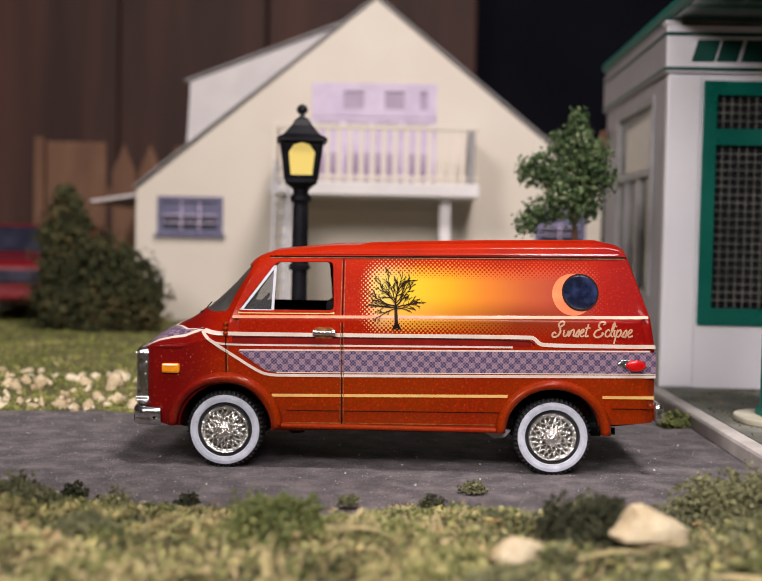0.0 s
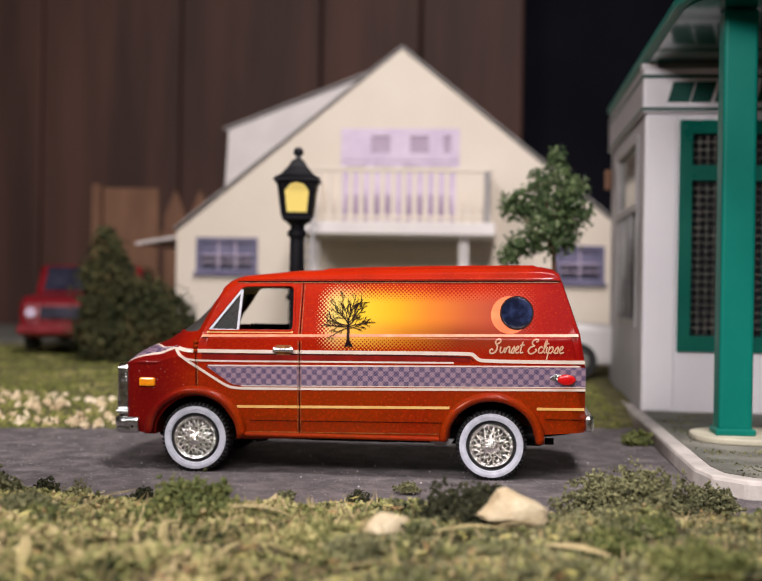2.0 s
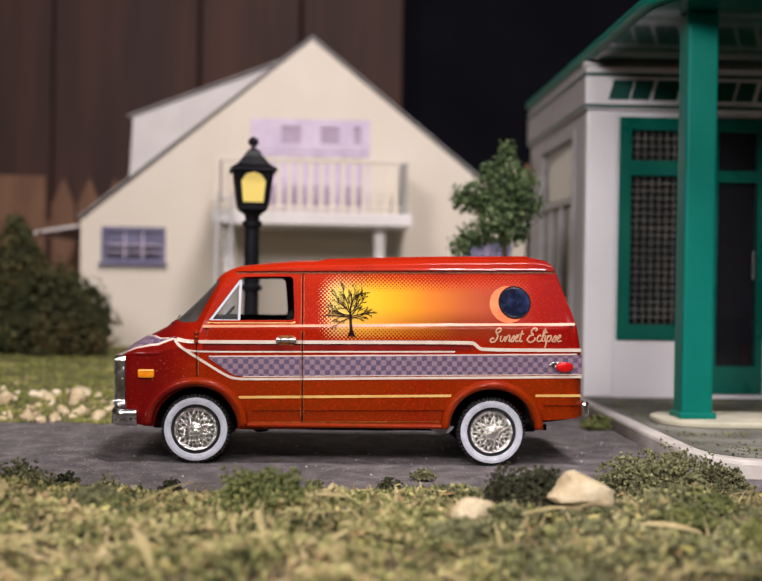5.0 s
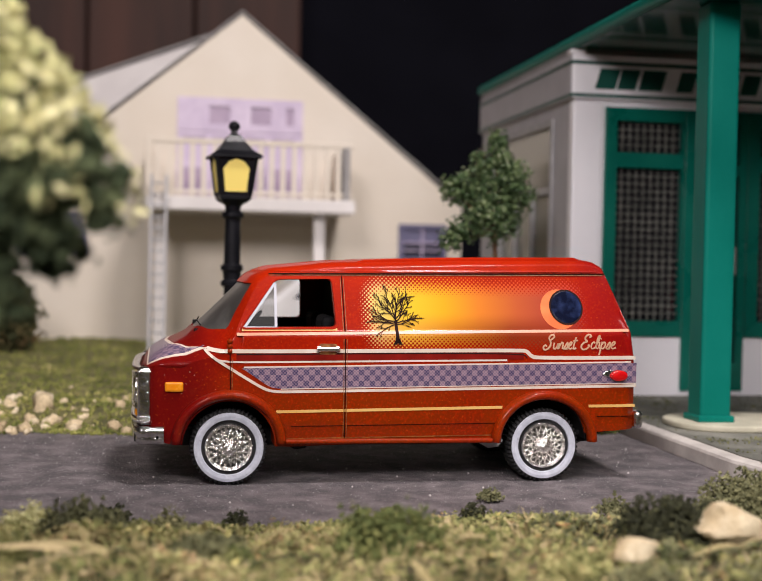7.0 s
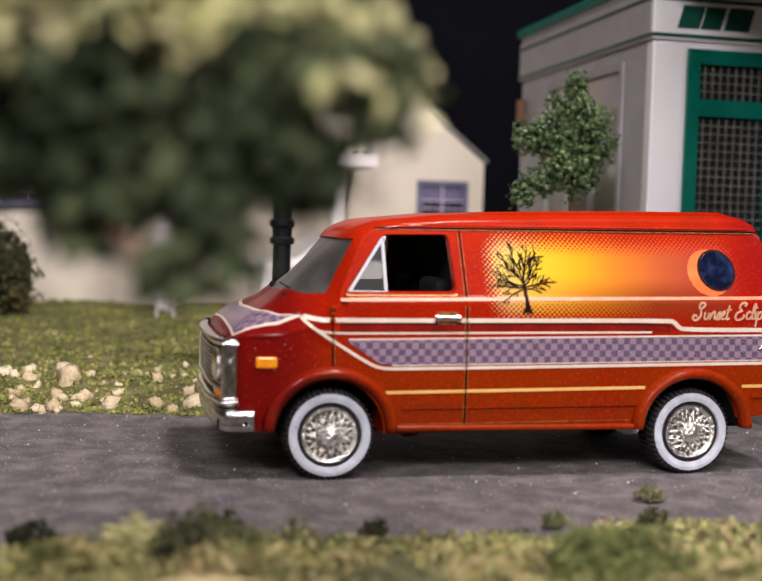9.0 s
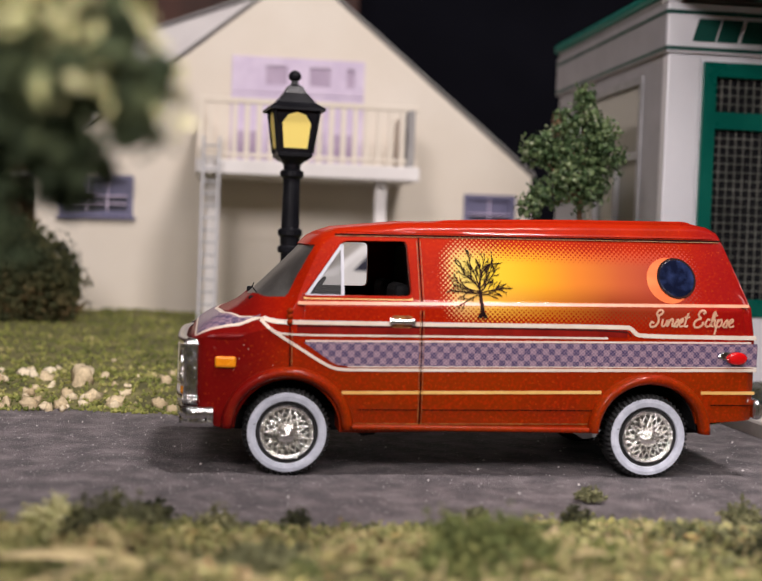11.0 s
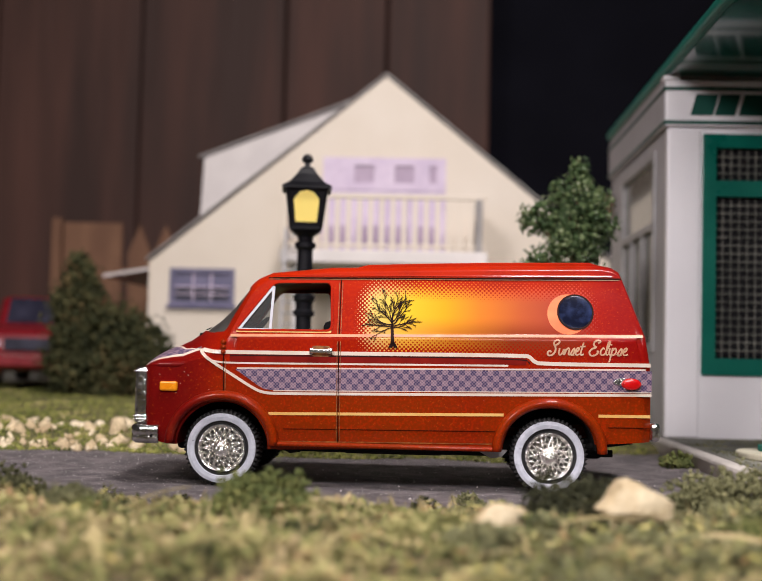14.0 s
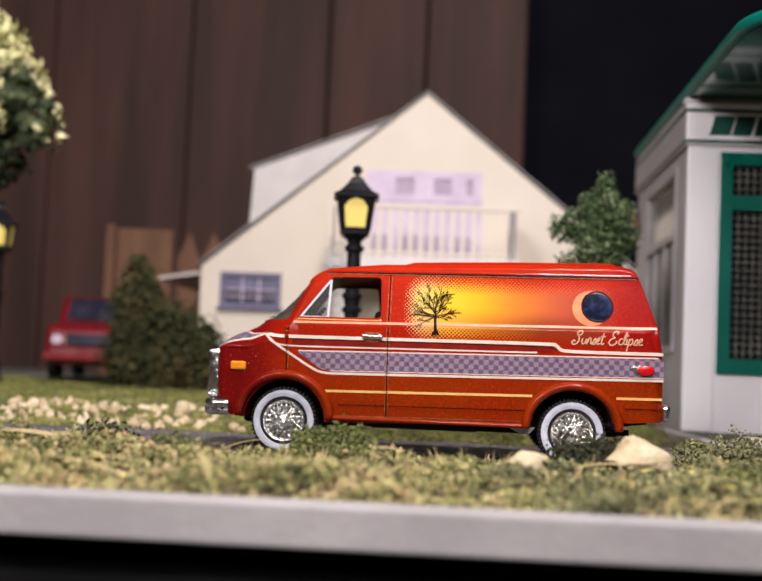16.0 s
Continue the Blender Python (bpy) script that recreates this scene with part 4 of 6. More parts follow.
    pole = part("pole", box(0.65, 1.21, -5.0, -4.45, 0.1, H + 0.098, 0.06, 3), TEAL, s, "teal green square canopy post")
    part("foot_ring", box(0.6, 1.26, -5.05, -4.4, 0.1, 0.22, 0.03), TEAL, pole)
    part("pole", box(7.0, 7.56, -5.0, -4.45, 0.1, H + 0.098, 0.06, 3), TEAL, s)
    return s


station()


def forecourt():
    pts = [(5.08, 16.5), (5.08, 0.2), (5.2, -0.5), (5.6, -0.95), (6.2, -1.1), (20, -1.1), (20, 16.5)]
    inner = [(5.33, 16.4), (5.33, 0.3), (5.42, -0.3), (5.75, -0.7), (6.25, -0.85), (19.8, -0.85), (19.8, 16.4)]
    f = thing("forecourt", "stained grey concrete forecourt with a pale kerb", "forecourt", (0, 0, 0), kind="structure")
    part("kerb", prism(pts, -0.05, 0.26, "z", bevel=0.06), KERB, f, "pale painted kerb")
    part("slab", prism(inner, 0.2, 0.275, "z"), CONCRETE, f)
    ov = []
    for k in range(40):
        a = 2 * math.pi * k / 40
        ov.append((6.9 + 1.35 * math.copysign(abs(math.cos(a)) ** 0.7, math.cos(a)), 3.5 + 0.95 * math.copysign(abs(math.sin(a)) ** 0.8, math.sin(a))))
    tagged(part("pump_island", prism(ov, 0.276, 0.39, "z", bevel=0.035), ISLAND), "pale cream raised island under the canopy post", "island", kind="structure")
    m = thing("fire_bucket", "red fire bucket standing in the shop", "bucket", (9.6, 9.6, 0.39))
    part("pail", lathe([(0.25, 0), (0.4, 1.0), (0.36, 1.0), (0.22, 0.05)], 16), REDLENS, m)
    c = thing("counter", "dark counter with red goods inside the shop", "counter", (8.6, 10.2, 0.38))
    part("counter_body", box(-1.6, 2.4, 0, 0.8, 0, 1.6, 0.05), BLACK, c)
    part("red_can", lathe([(0.22, 1.6), (0.22, 2.4), (0.1, 2.55), (0.1, 2.7)], 12), REDLENS, c)


forecourt()


# ---- lantern posts ----
def street_lamp():
    s = thing("street_lamp", "black lantern street lamp with yellow panes", "street lamp", (-1.83, 6.76, 0.2), (0, 0, 6), group="lantern posts")
    part("post", lathe([(0.34, 0), (0.34, 0.12), (0.26, 0.2), (0.26, 0.55), (0.2, 0.62), (0.16, 0.7), (0.15, 2.2), (0.15, 2.28), (0.2, 2.3), (0.21, 2.38), (0.16, 2.42), (0.17, 2.56), (0.21, 2.6), (0.21, 2.68), (0.155, 2.72), (0.145, 3.5), (0.15, 3.56), (0.2, 3.6), (0.2, 3.68), (0.14, 3.72), (0.15, 3.8), (0.24, 3.88), (0.3, 3.92)], 20), BLACK, s, smooth=False)
    # four-sided tapered lantern with a pointed pane on each face
    lan = part("lantern", lathe([(0.3, 3.86), (0.42, 3.93), (0.42, 3.98), (0.4, 3.99), (0.53, 4.72), (0.5, 4.74)], 4), BLACK, s, "black lantern head")
    h0, h1, z0, z1 = 0.284, 0.376, 3.99, 4.72
    for k in range(4):
        m = Matrix.Rotation(math.pi / 2 * k, 3, "Z")
        out = []
        for u, v in ((-0.68, 0.1), (0.68, 0.1), (0.7, 0.68), (0.4, 0.86), (0.0, 0.93), (-0.4, 0.86), (-0.7, 0.68)):
            half = h0 + (h1 - h0) * v
            out.append(Vector((u * half, -half, z0 + (z1 - z0) * v)))
        bm = bmesh.new()
        lo = [bm.verts.new(m @ (q + Vector((0, 0.02, 0)))) for q in out]
        hi = [bm.verts.new(m @ (q - Vector((0, 0.012, 0)))) for q in out]
        bm.faces.new(lo), bm.faces.new(hi)
        for i in range(len(out)):
            j = (i + 1) % len(out)
            bm.faces.new((lo[i], lo[j], hi[j], hi[i]))
        bmesh.ops.recalc_face_normals(bm, faces=bm.faces)
        part("pane", bm, LANTERN, lan, "yellow lantern pane")
        c = m @ Vector((h0, -h0, z0))
        d = m @ Vector((h1, -h1, z1))
        part("rib", rod(c, d, 0.035, seg=6), BLACK, lan)
    part("roof", lathe([(0.53, 4.72), (0.66, 4.69), (0.66, 4.74), (0.46, 4.83), (0.27, 5.0), (0.17, 5.12), (0.08, 5.16), (0.07, 5.22)], 4), BLACK, lan)
    part("finial", lathe([(0.02, 5.2), (0.1, 5.25), (0.11, 5.3), (0.08, 5.37), (0.02, 5.4)], 14), BLACK, lan)
    return s


lantern = street_lamp()
copy_thing(lantern, pose(-13.3 * U, 16.4 * U, 0.45 * U, 0, 0, 10))


# ---- plants ----
def leafy(name, label, loc, lumps, trunk, mats, counts, sizes, seed, cat="tree", trunk_r=0.1, tips=None):
    """A trunk with limbs and a crown of loose leaves round uneven lobes. lumps: (x, y, z, radius)."""
    rng = random.Random(seed)
    t = thing(name, label, cat, loc)
    bm = bmesh.new()
    if trunk:
        pts = [Vector(p) for p in trunk]
        for k, (a, b) in enumerate(zip(pts, pts[1:])):
            rod(a, b, trunk_r * (1 - 0.2 * k), trunk_r * (1 - 0.2 * (k + 1)), 9, bm)
        for x, y, z, r in lumps:
            a = pts[-1] + Vector((rng.uniform(-0.05, 0.05), rng.uniform(-0.05, 0.05), rng.uniform(-0.2, 0.0)))
            rod(a, Vector((x, y, z)), trunk_r * 0.35, trunk_r * 0.1, 6, bm)
        part("trunk", bm, BARK, t)
    spots, flakes = [], []
    for x, y, z, r in lumps:
        c = Vector((x, y, z))
        n = int(counts[0] * r * r)
        for _ in range(n):
            v = Vector((rng.gauss(0, 1), rng.gauss(0, 1), rng.gauss(0, 1))).normalized()
            rr = r * (0.55 + 0.5 * rng.random()) * (1 + 0.35 * noise.noise(v * 2.3 + c))
            flakes.append((0, spot(c + v * rr, rng.uniform(*sizes[0]), rng)))
        for _ in range(int(counts[1] * r * r)):
            v = Vector((rng.gauss(0, 1), rng.gauss(0, 1), rng.gauss(0, 1))).normalized()
            rr = r * 0.85 * rng.random() ** 0.5 * (1 + 0.35 * noise.noise(v * 2.3 + c))
            spots.append((rng.randrange(10), spot(c + v * rr, rng.uniform(*sizes[1]), rng)))
    crown = place("crown", pieces_mesh("crown", [FLAKE], flakes, mats[0]), None, t)
    # light on the upper crown, put in as pale flakes thickening with height
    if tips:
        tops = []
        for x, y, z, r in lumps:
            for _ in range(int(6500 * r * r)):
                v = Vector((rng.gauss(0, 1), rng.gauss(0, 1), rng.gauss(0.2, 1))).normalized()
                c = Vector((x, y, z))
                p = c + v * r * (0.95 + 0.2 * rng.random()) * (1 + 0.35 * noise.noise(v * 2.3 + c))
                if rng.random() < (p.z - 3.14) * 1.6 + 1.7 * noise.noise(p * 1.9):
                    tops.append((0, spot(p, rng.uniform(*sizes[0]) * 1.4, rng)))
        place("flock_and_lit_tips", pieces_mesh("flock_and_lit_tips", [FLAKE], tops, tips), None, crown, "pale yellow-green flakes painting the light on the upper crown")
    if spots:
        place("inner_foliage", pieces_mesh("inner_foliage", LUMPS, spots, mats[1]), None, crown)
    return t


leafy("small_tree", "small green model tree with glossy leaf flakes", (3.3, 7.1, 0.25),
      [(0.1, 0, 4.92, 0.32), (0.1, 0.05, 5.24, 0.22), (0.2, 0, 4.5, 0.46), (-0.4, 0.1, 4.3, 0.44), (-0.75, 0, 4.2, 0.33), (0.45, -0.1, 4.1, 0.42), (0.0, 0.1, 4.0, 0.55), (-0.1, -0.2, 3.65, 0.5), (-0.55, 0, 3.45, 0.34), (-0.85, 0, 3.22, 0.26), (0.3, 0, 3.6, 0.34), (-0.2, 0, 4.75, 0.28), (0.42, 0, 4.55, 0.34)],
      [(0.1, 0, -0.3), (0.08, 0, 1.4), (0.1, 0, 2.7), (0.05, 0, 3.4)], (LEAF, LEAF), (2300, 420), ((0.045, 0.105), (0.035, 0.07)), 3)
leafy("bush", "dark olive green conifer bush on the lawn", (-8.3, 16.6, 0.5),
      [(-0.75, 0, 3.2, 0.55), (-0.8, 0.1, 2.5, 0.85), (-0.5, 0, 1.7, 1.15), (0.3, -0.1, 1.6, 1.05), (0.95, 0, 1.2, 0.95), (1.2, 0, 0.7, 0.9), (-0.7, -0.2, 0.8, 1.05), (0.2, -0.3, 0.7, 1.1), (-0.8, 0, 3.65, 0.32)],
      None, (BUSHLEAF, BUSHLEAF), (1500, 420), ((0.06, 0.14), (0.06, 0.12)), 8, "bush")
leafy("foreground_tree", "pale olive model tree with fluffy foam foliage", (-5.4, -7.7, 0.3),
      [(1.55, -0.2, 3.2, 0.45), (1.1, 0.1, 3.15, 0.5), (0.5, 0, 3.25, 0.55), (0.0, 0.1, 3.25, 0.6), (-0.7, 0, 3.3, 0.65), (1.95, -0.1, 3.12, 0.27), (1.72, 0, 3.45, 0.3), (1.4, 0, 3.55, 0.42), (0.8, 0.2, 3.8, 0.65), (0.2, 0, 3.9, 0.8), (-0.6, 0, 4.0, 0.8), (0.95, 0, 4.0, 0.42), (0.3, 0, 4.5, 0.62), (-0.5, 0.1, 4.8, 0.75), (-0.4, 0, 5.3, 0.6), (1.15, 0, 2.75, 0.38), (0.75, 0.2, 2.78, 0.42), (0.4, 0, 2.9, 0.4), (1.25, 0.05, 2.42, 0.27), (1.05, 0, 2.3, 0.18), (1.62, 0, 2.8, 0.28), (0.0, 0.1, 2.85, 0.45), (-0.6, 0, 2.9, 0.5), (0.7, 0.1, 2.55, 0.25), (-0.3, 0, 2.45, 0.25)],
      [(-0.3, 0, 0), (-0.3, 0, 1.2), (-0.2, 0, 2.4), (-0.1, 0, 3.4)], (OLIVE, OLIVE), (2000, 600), ((0.035, 0.09), (0.04, 0.08)), 21, trunk_r=0.2, tips=FLOCK_LIT_TIPS)

clump_of("moss_tuft", "small grey-green moss tuft lying on the asphalt", 1.08, -1.28, 0.03, 0.16, LICHEN, 420, 31, crumb=(0.007, 0.02))
clump_of("moss_tuft", "bright green moss cushion in the verge", -1.0, -5.0, 0.3, 0.5, GREEN, 2600, 32, crumb=(0.012, 0.034))
clump_of("moss_tuft", "grey-green lichen clump at the roadside", 3.85, -3.2, 0.1, 0.72, LICHEN, 7500, 33, crumb=(0.01, 0.03))
clump_of("moss_tuft", "grey-green lichen clump beside the kerb", 4.9, -2.2, 0.1, 0.35, LICHEN, 1800, 34, crumb=(0.01, 0.028))
clump_of("moss_tuft", "dark moss clump beside the pale stone", 2.0, -4.7, 0.3, 0.5, DARKMOSS, 2400, 35, crumb=(0.012, 0.034))
clump_of("moss_tuft", "grey-green lichen clump in the verge", -3.8, -3.6, 0.2, 0.4, LICHEN, 2000, 36, crumb=(0.01, 0.03))
clump_of("moss_tuft", "pale yellow-green foam puff at the edge of the verge", -4.35, -3.3, 0.18, 0.3, FLOCK_LIT_TIPS, 1500, 41, crumb=(0.01, 0.028))
for k, (x, y, r) in enumerate(((-3.55, -2.3, 0.17), (-2.95, -2.75, 0.2), (-2.2, -2.5, 0.13), (-0.4, -2.3, 0.12), (0.55, -2.45, 0.15), (2.3, -2.4, 0.2), (-5.2, -2.7, 0.24))):
    clump_of("moss_tuft", "small dark olive moss tuft at the road's edge", x, y, 0.06, r, LICHEN if k % 2 else DARKMOSS, int(9000 * r * r) + 150, 50 + k, crumb=(0.008, 0.024), flat=1.0)
TUFTS = ((LICHEN, "grey-green lichen tuft in the mossy verge"), (DARKMOSS, "near-black moss tuft in the verge"), (GREEN, "fresh green moss tuft in the verge"), (MOSS, "yellow-olive foam tuft in the verge"))
tuft_rng = random.Random(77)
for k in range(34):
    x, y, r = tuft_rng.uniform(-5.5, 6.5), tuft_rng.uniform(-7.8, -3.2), tuft_rng.uniform(0.14, 0.32)
    if math.hypot(x - 2.42, y + 5.15) < 0.75 or math.hypot(x - 1.18, y + 5.78) < 0.6:
        continue
    mat, label = TUFTS[tuft_rng.choice((0, 0, 1, 2, 2, 3, 3))]
    r *= 1.35 if x > 2.6 or x < -2.6 else 1.0
    clump_of("moss_tuft", label, x, y, hill(x, y) + 0.02, r, mat, int(9000 * r * r) + 150, 90 + k, crumb=(0.01, 0.032), flat=0.35 if -1.4 < x < 2.2 and y > -6 else 0.62)
clump_of("moss_tuft", "green weed tuft growing at the kerb", 4.8, 4.6, 0.02, 0.3, GREEN, 110, 37, crumb=(0.03, 0.07))


def lerp_table(t, x):
    for (a, u), (b, v) in zip(t, t[1:]):
        if x <= b:
            return u + (v - u) * (x - a) / (b - a) if x > a else u
    return t[-1][1]


def stone(x, y, z, r, size, seed, label, peak=False):
    bm = bmesh.new()
    bmesh.ops.create_icosphere(bm, subdivisions=3, radius=r)
    off = Vector((seed * 3.7, seed, 0))
    for v in bm.verts:
        d = v.co.normalized()
        v.co *= 1 + 0.28 * noise.noise(d * 1.3 + off) + 0.08 * noise.noise(d * 4 + off)
        v.co = Vector((v.co.x * size[0], v.co.y * size[1], v.co.z * size[2]))
    if peak:
        for v in bm.verts:
            if v.co.z > -0.05:
                v.co.z = -0.05 + (v.co.z + 0.05) * lerp_table([(-1.1, 0.35), (-0.35, 1.08), (0.2, 0.8), (1.1, 0.4)], v.co.x / (r * size[0]))
            elif v.co.x < 0.1:
                v.co.y += 0.5 * (0.1 - v.co.x) * (v.co.z < -0.1)
    rng = random.Random(seed)
    for _ in range(5 if peak else 9):
        q = Vector((rng.gauss(0, 1), rng.gauss(0, 1), rng.gauss(0, 0.8))).normalized()
        far = max(v.co.dot(q) for v in bm.verts) * rng.uniform(0.72, 0.9)
        for v in bm.verts:
            d = v.co.dot(q) - far
            if d > 0:
                v.co -= q * d * 0.9
    ob = creased(part("stone", bm, STONE, loc=(x, y, z)), 24)
    tagged(ob, label, "stone")


stone(2.42, -5.15, 0.52, 0.33, (1.05, 0.8, 0.72), 4, "large pale cream stone in the turf", True)
stone(1.18, -5.78, 0.46, 0.22, (1.1, 0.8, 0.55), 9, "smooth pale pink stone in the turf")


# ---- parked toy cars ----
def toy_car(paint, label, loc, rot, size=1.0):
    c = thing("parked_car", label, "car", loc, rot)
    c.scale = (size, size, size)
    side = [(-3.4, 0.35), (3.3, 0.35), (3.45, 0.75), (3.4, 1.25), (3.1, 1.42), (1.5, 1.5), (0.75, 2.25), (-1.8, 2.3), (-2.6, 1.6), (-3.4, 1.45), (-3.5, 0.8)]
    part("body", prism(side, -1.4, 1.4, bevel=0.16), paint, c)
    part("windscreen", prism([(1.42, 1.53), (1.5, 1.56), (0.82, 2.2), (0.74, 2.18)], -1.15, 1.15), DARKPANE, c)
    for s in (-1.41, 1.37):
        part("side_window", prism([(1.1, 1.55), (0.65, 2.1), (-1.6, 2.12), (-2.1, 1.58)], s, s + 0.04), DARKPANE, c)
    part("grille", box(3.36, 3.5, -0.85, 0.85, 0.85, 1.15, 0.03), DARKPANE, c)
    for s in (-1.08, 1.08):
        part("headlight", rod((3.3, s, 1.0), (3.5, s, 1.0), 0.13, seg=14), LAVENDER, c)
    part("bumper", box(3.4, 3.62, -1.4, 1.4, 0.45, 0.68, 0.06), paint, c)
    for x in (-2.2, 2.15):
        for s in (-1.42, 1.12):
            w = part("wheel", rod((x, s, 0.48), (x, s + 0.3, 0.48), 0.48, seg=22), RUBBER, c)
            part("rim", rod((x, s - 0.01, 0.48), (x, s + 0.31, 0.48), 0.26, seg=16), CHROME, w)


toy_car(REDPAINT, "red toy car parked beside the bush", (-11.5, 22.8, 0.62), (0, 0, -80), 1.22)
toy_car(WHITEPAINT, "white toy car parked in front of the house", (2.3, 16.4, 0.42), (0, 0, 0))


# ---- the van ----
TOP = [(-3.36, 1.56), (-3.3, 1.69), (-3.2, 1.77), (-3.07, 1.85), (-2.9, 1.93), (-2.76, 2.01), (-2.66, 2.1), (-1.98, 2.77), (-1.9, 2.84), (-1.8, 2.89), (-1.62, 2.95), (-0.8, 3.03), (1.3, 3.075), (2.9, 3.09), (3.05, 3.06), (3.14, 3.0), (3.18, 2.9), (3.43, 2.14), (3.5, 1.78), (3.515, 1.3)]
BOTTOM = [(-3.36, 0.8), (-3.33, 0.78), (-3.2, 0.7), (-3.1, 0.63), (-2.95, 0.58), (-1.4, 0.52), (1.5, 0.57), (3.5, 0.68)]
WIDE = 3.05
DROP = [(-3.36, 0.07), (-3.2, 0.14), (-2.9, 0.28), (-2.66, 0.42), (-2.4, 0.6), (-2.19, 0.68), (-2.02, 0.5), (-1.82, 0.22), (-1.62, 0.15), (3.14, 0.14), (3.5, 0.1)]
SHOULDER = [(-3.36, 0.7), (-2.9, 0.8), (-2.62, 1.1), (-2.4, 1.4), (-2.19, 1.35), (-2.02, 1.0), (-1.82, 0.5), (-1.6, 0.26), (3.5, 0.22)]


def side_y(z):
    """How far the near side leans in at a height: upright below the belt crease, then tumbling home."""
    return lerp_table([(0.5, 0.07), (0.75, 0.02), (1.2, 0.0), (1.7, 0.0), (2.02, 0.006), (2.055, 0.026), (2.09, 0.06), (2.84, 0.42), (2.9, 0.46), (3.1, 0.6)], z)


def levels(low, high):
    """Fifteen heights up the side, drawn together at the belt crease."""
    if high < 2.2:
        return [low + (high - low) * k / 14 for k in range(15)]
    return [low + (1.985 - low) * k / 5 for k in range(6)] + [2.01, 2.035, 2.055, 2.075, 2.09, 2.105] + [2.105 + (high - 2.105) * k / 3 for k in range(1, 4)]


def shoulder_rise(x, f):
    """Share of the shoulder's height at a share f of its width: creased at the fender, round at the roof."""
    m = min(max((x + 2.15) / 0.35, 0.0), 1.0)
    v = 1 - (1 - min(max(f, 0.0), 1.0)) ** 2
    return (1 - m) * v + m * math.sqrt(v)


def loft(inset):
    bm = bmesh.new()
    xs = sorted({round(x, 3) for x, _ in TOP} | {round(-3.3 + 0.1 * k, 3) for k in range(68)} | {-3.25, -3.15})
    if inset:
        xs = [x for x in xs if -2.9 < x < 3.3]
    rings = []
    for x in xs:
        t = lerp_table(TOP, x) - inset * (1.0 if x > -1.8 else 1.3)
        b = lerp_table(BOTTOM, x) + (inset + 0.12 if inset else 0)
        drop, wide = lerp_table(DROP, x), lerp_table(SHOULDER, x)
        plan = max(0.0, -3.12 - x) ** 2 * 6 + max(0.0, x - 3.3) ** 2 * 2.0
        half = []
        for z in levels(b, t - drop):
            half.append((side_y(z) + inset + plan, z))
        y0, z0 = half[-1]
        for k in range(1, 8):
            f = 1 - math.cos(math.pi / 2 * k / 7)
            half.append((y0 + wide * f, z0 + (drop - 0.025) * shoulder_rise(x, f)))
        y0 = half[-1][0]
        for k in range(1, 5):
            f = k / 4
            half.append((y0 + (WIDE / 2 - y0) * f, half[21][1] + 0.025 * math.sin(math.pi / 2 * f)))
        ring = [bm.verts.new((x, y, z)) for y, z in half] + [bm.verts.new((x, WIDE - y, z)) for y, z in half[-2::-1]]
        rings.append(ring)
    n = len(rings[0])
    for a, c in zip(rings, rings[1:]):
        for k in range(n):
            j = (k + 1) % n
            bm.faces.new((a[k], a[j], c[j], c[k]))
    bm.faces.new(rings[0]), bm.faces.new(rings[-1])
    bmesh.ops.recalc_face_normals(bm, faces=bm.faces)
    return bm


def hood_z(x, y):
    """The top of the hood and the screen at a place in plan."""
    t, drop, wide = lerp_table(TOP, x), lerp_table(DROP, x), lerp_table(SHOULDER, x)
    y0 = side_y(t - drop) + max(0.0, -3.12 - x) ** 2 * 6
    y = min(y, WIDE - y) - y0
    if y >= wide:
        return t - 0.025 + 0.025 * math.sin(math.pi / 2 * (y - wide) / (WIDE / 2 - y0 - wide)) + rake(x)
    return t - drop + (drop - 0.025) * shoulder_rise(x, y / wide) + rake(x)


def near_y(x, z):
    """The near side's place in depth, over the shoulder too."""
    t, drop, wide = lerp_table(TOP, x), lerp_table(DROP, x), lerp_table(SHOULDER, x)
    if z <= t - drop:
        return side_y(z)
    rise, f = min((z - t + drop) / (drop - 0.025), 1), 0.0
    while f < 1 and shoulder_rise(x, f) < rise:
        f += 0.004
    return side_y(t - drop) + wide * f


def eased(points, rounds=3):
    """Rounds off the corners of a line."""
    for _ in range(rounds):
        out = [points[0]]
        for (a, b), (c, d) in zip(points, points[1:]):
            out += [(a * 0.75 + c * 0.25, b * 0.75 + d * 0.25), (a * 0.25 + c * 0.75, b * 0.25 + d * 0.75)]
        points = out + [points[-1]]
    return points


def rounded(points, r, seg=4):
    """A polygon with rounded corners."""
    out, n = [], len(points)
    for k in range(n):
        p, a, b = Vector(points[k]), Vector(points[k - 1]), Vector(points[(k + 1) % n])
        u, v = (a - p).normalized() * r, (b - p).normalized() * r
        for i in range(seg + 1):
            f = i / seg
            out.append(tuple((p + u) * (1 - f) ** 2 + p * 2 * f * (1 - f) + (p + v) * f ** 2))
    return out


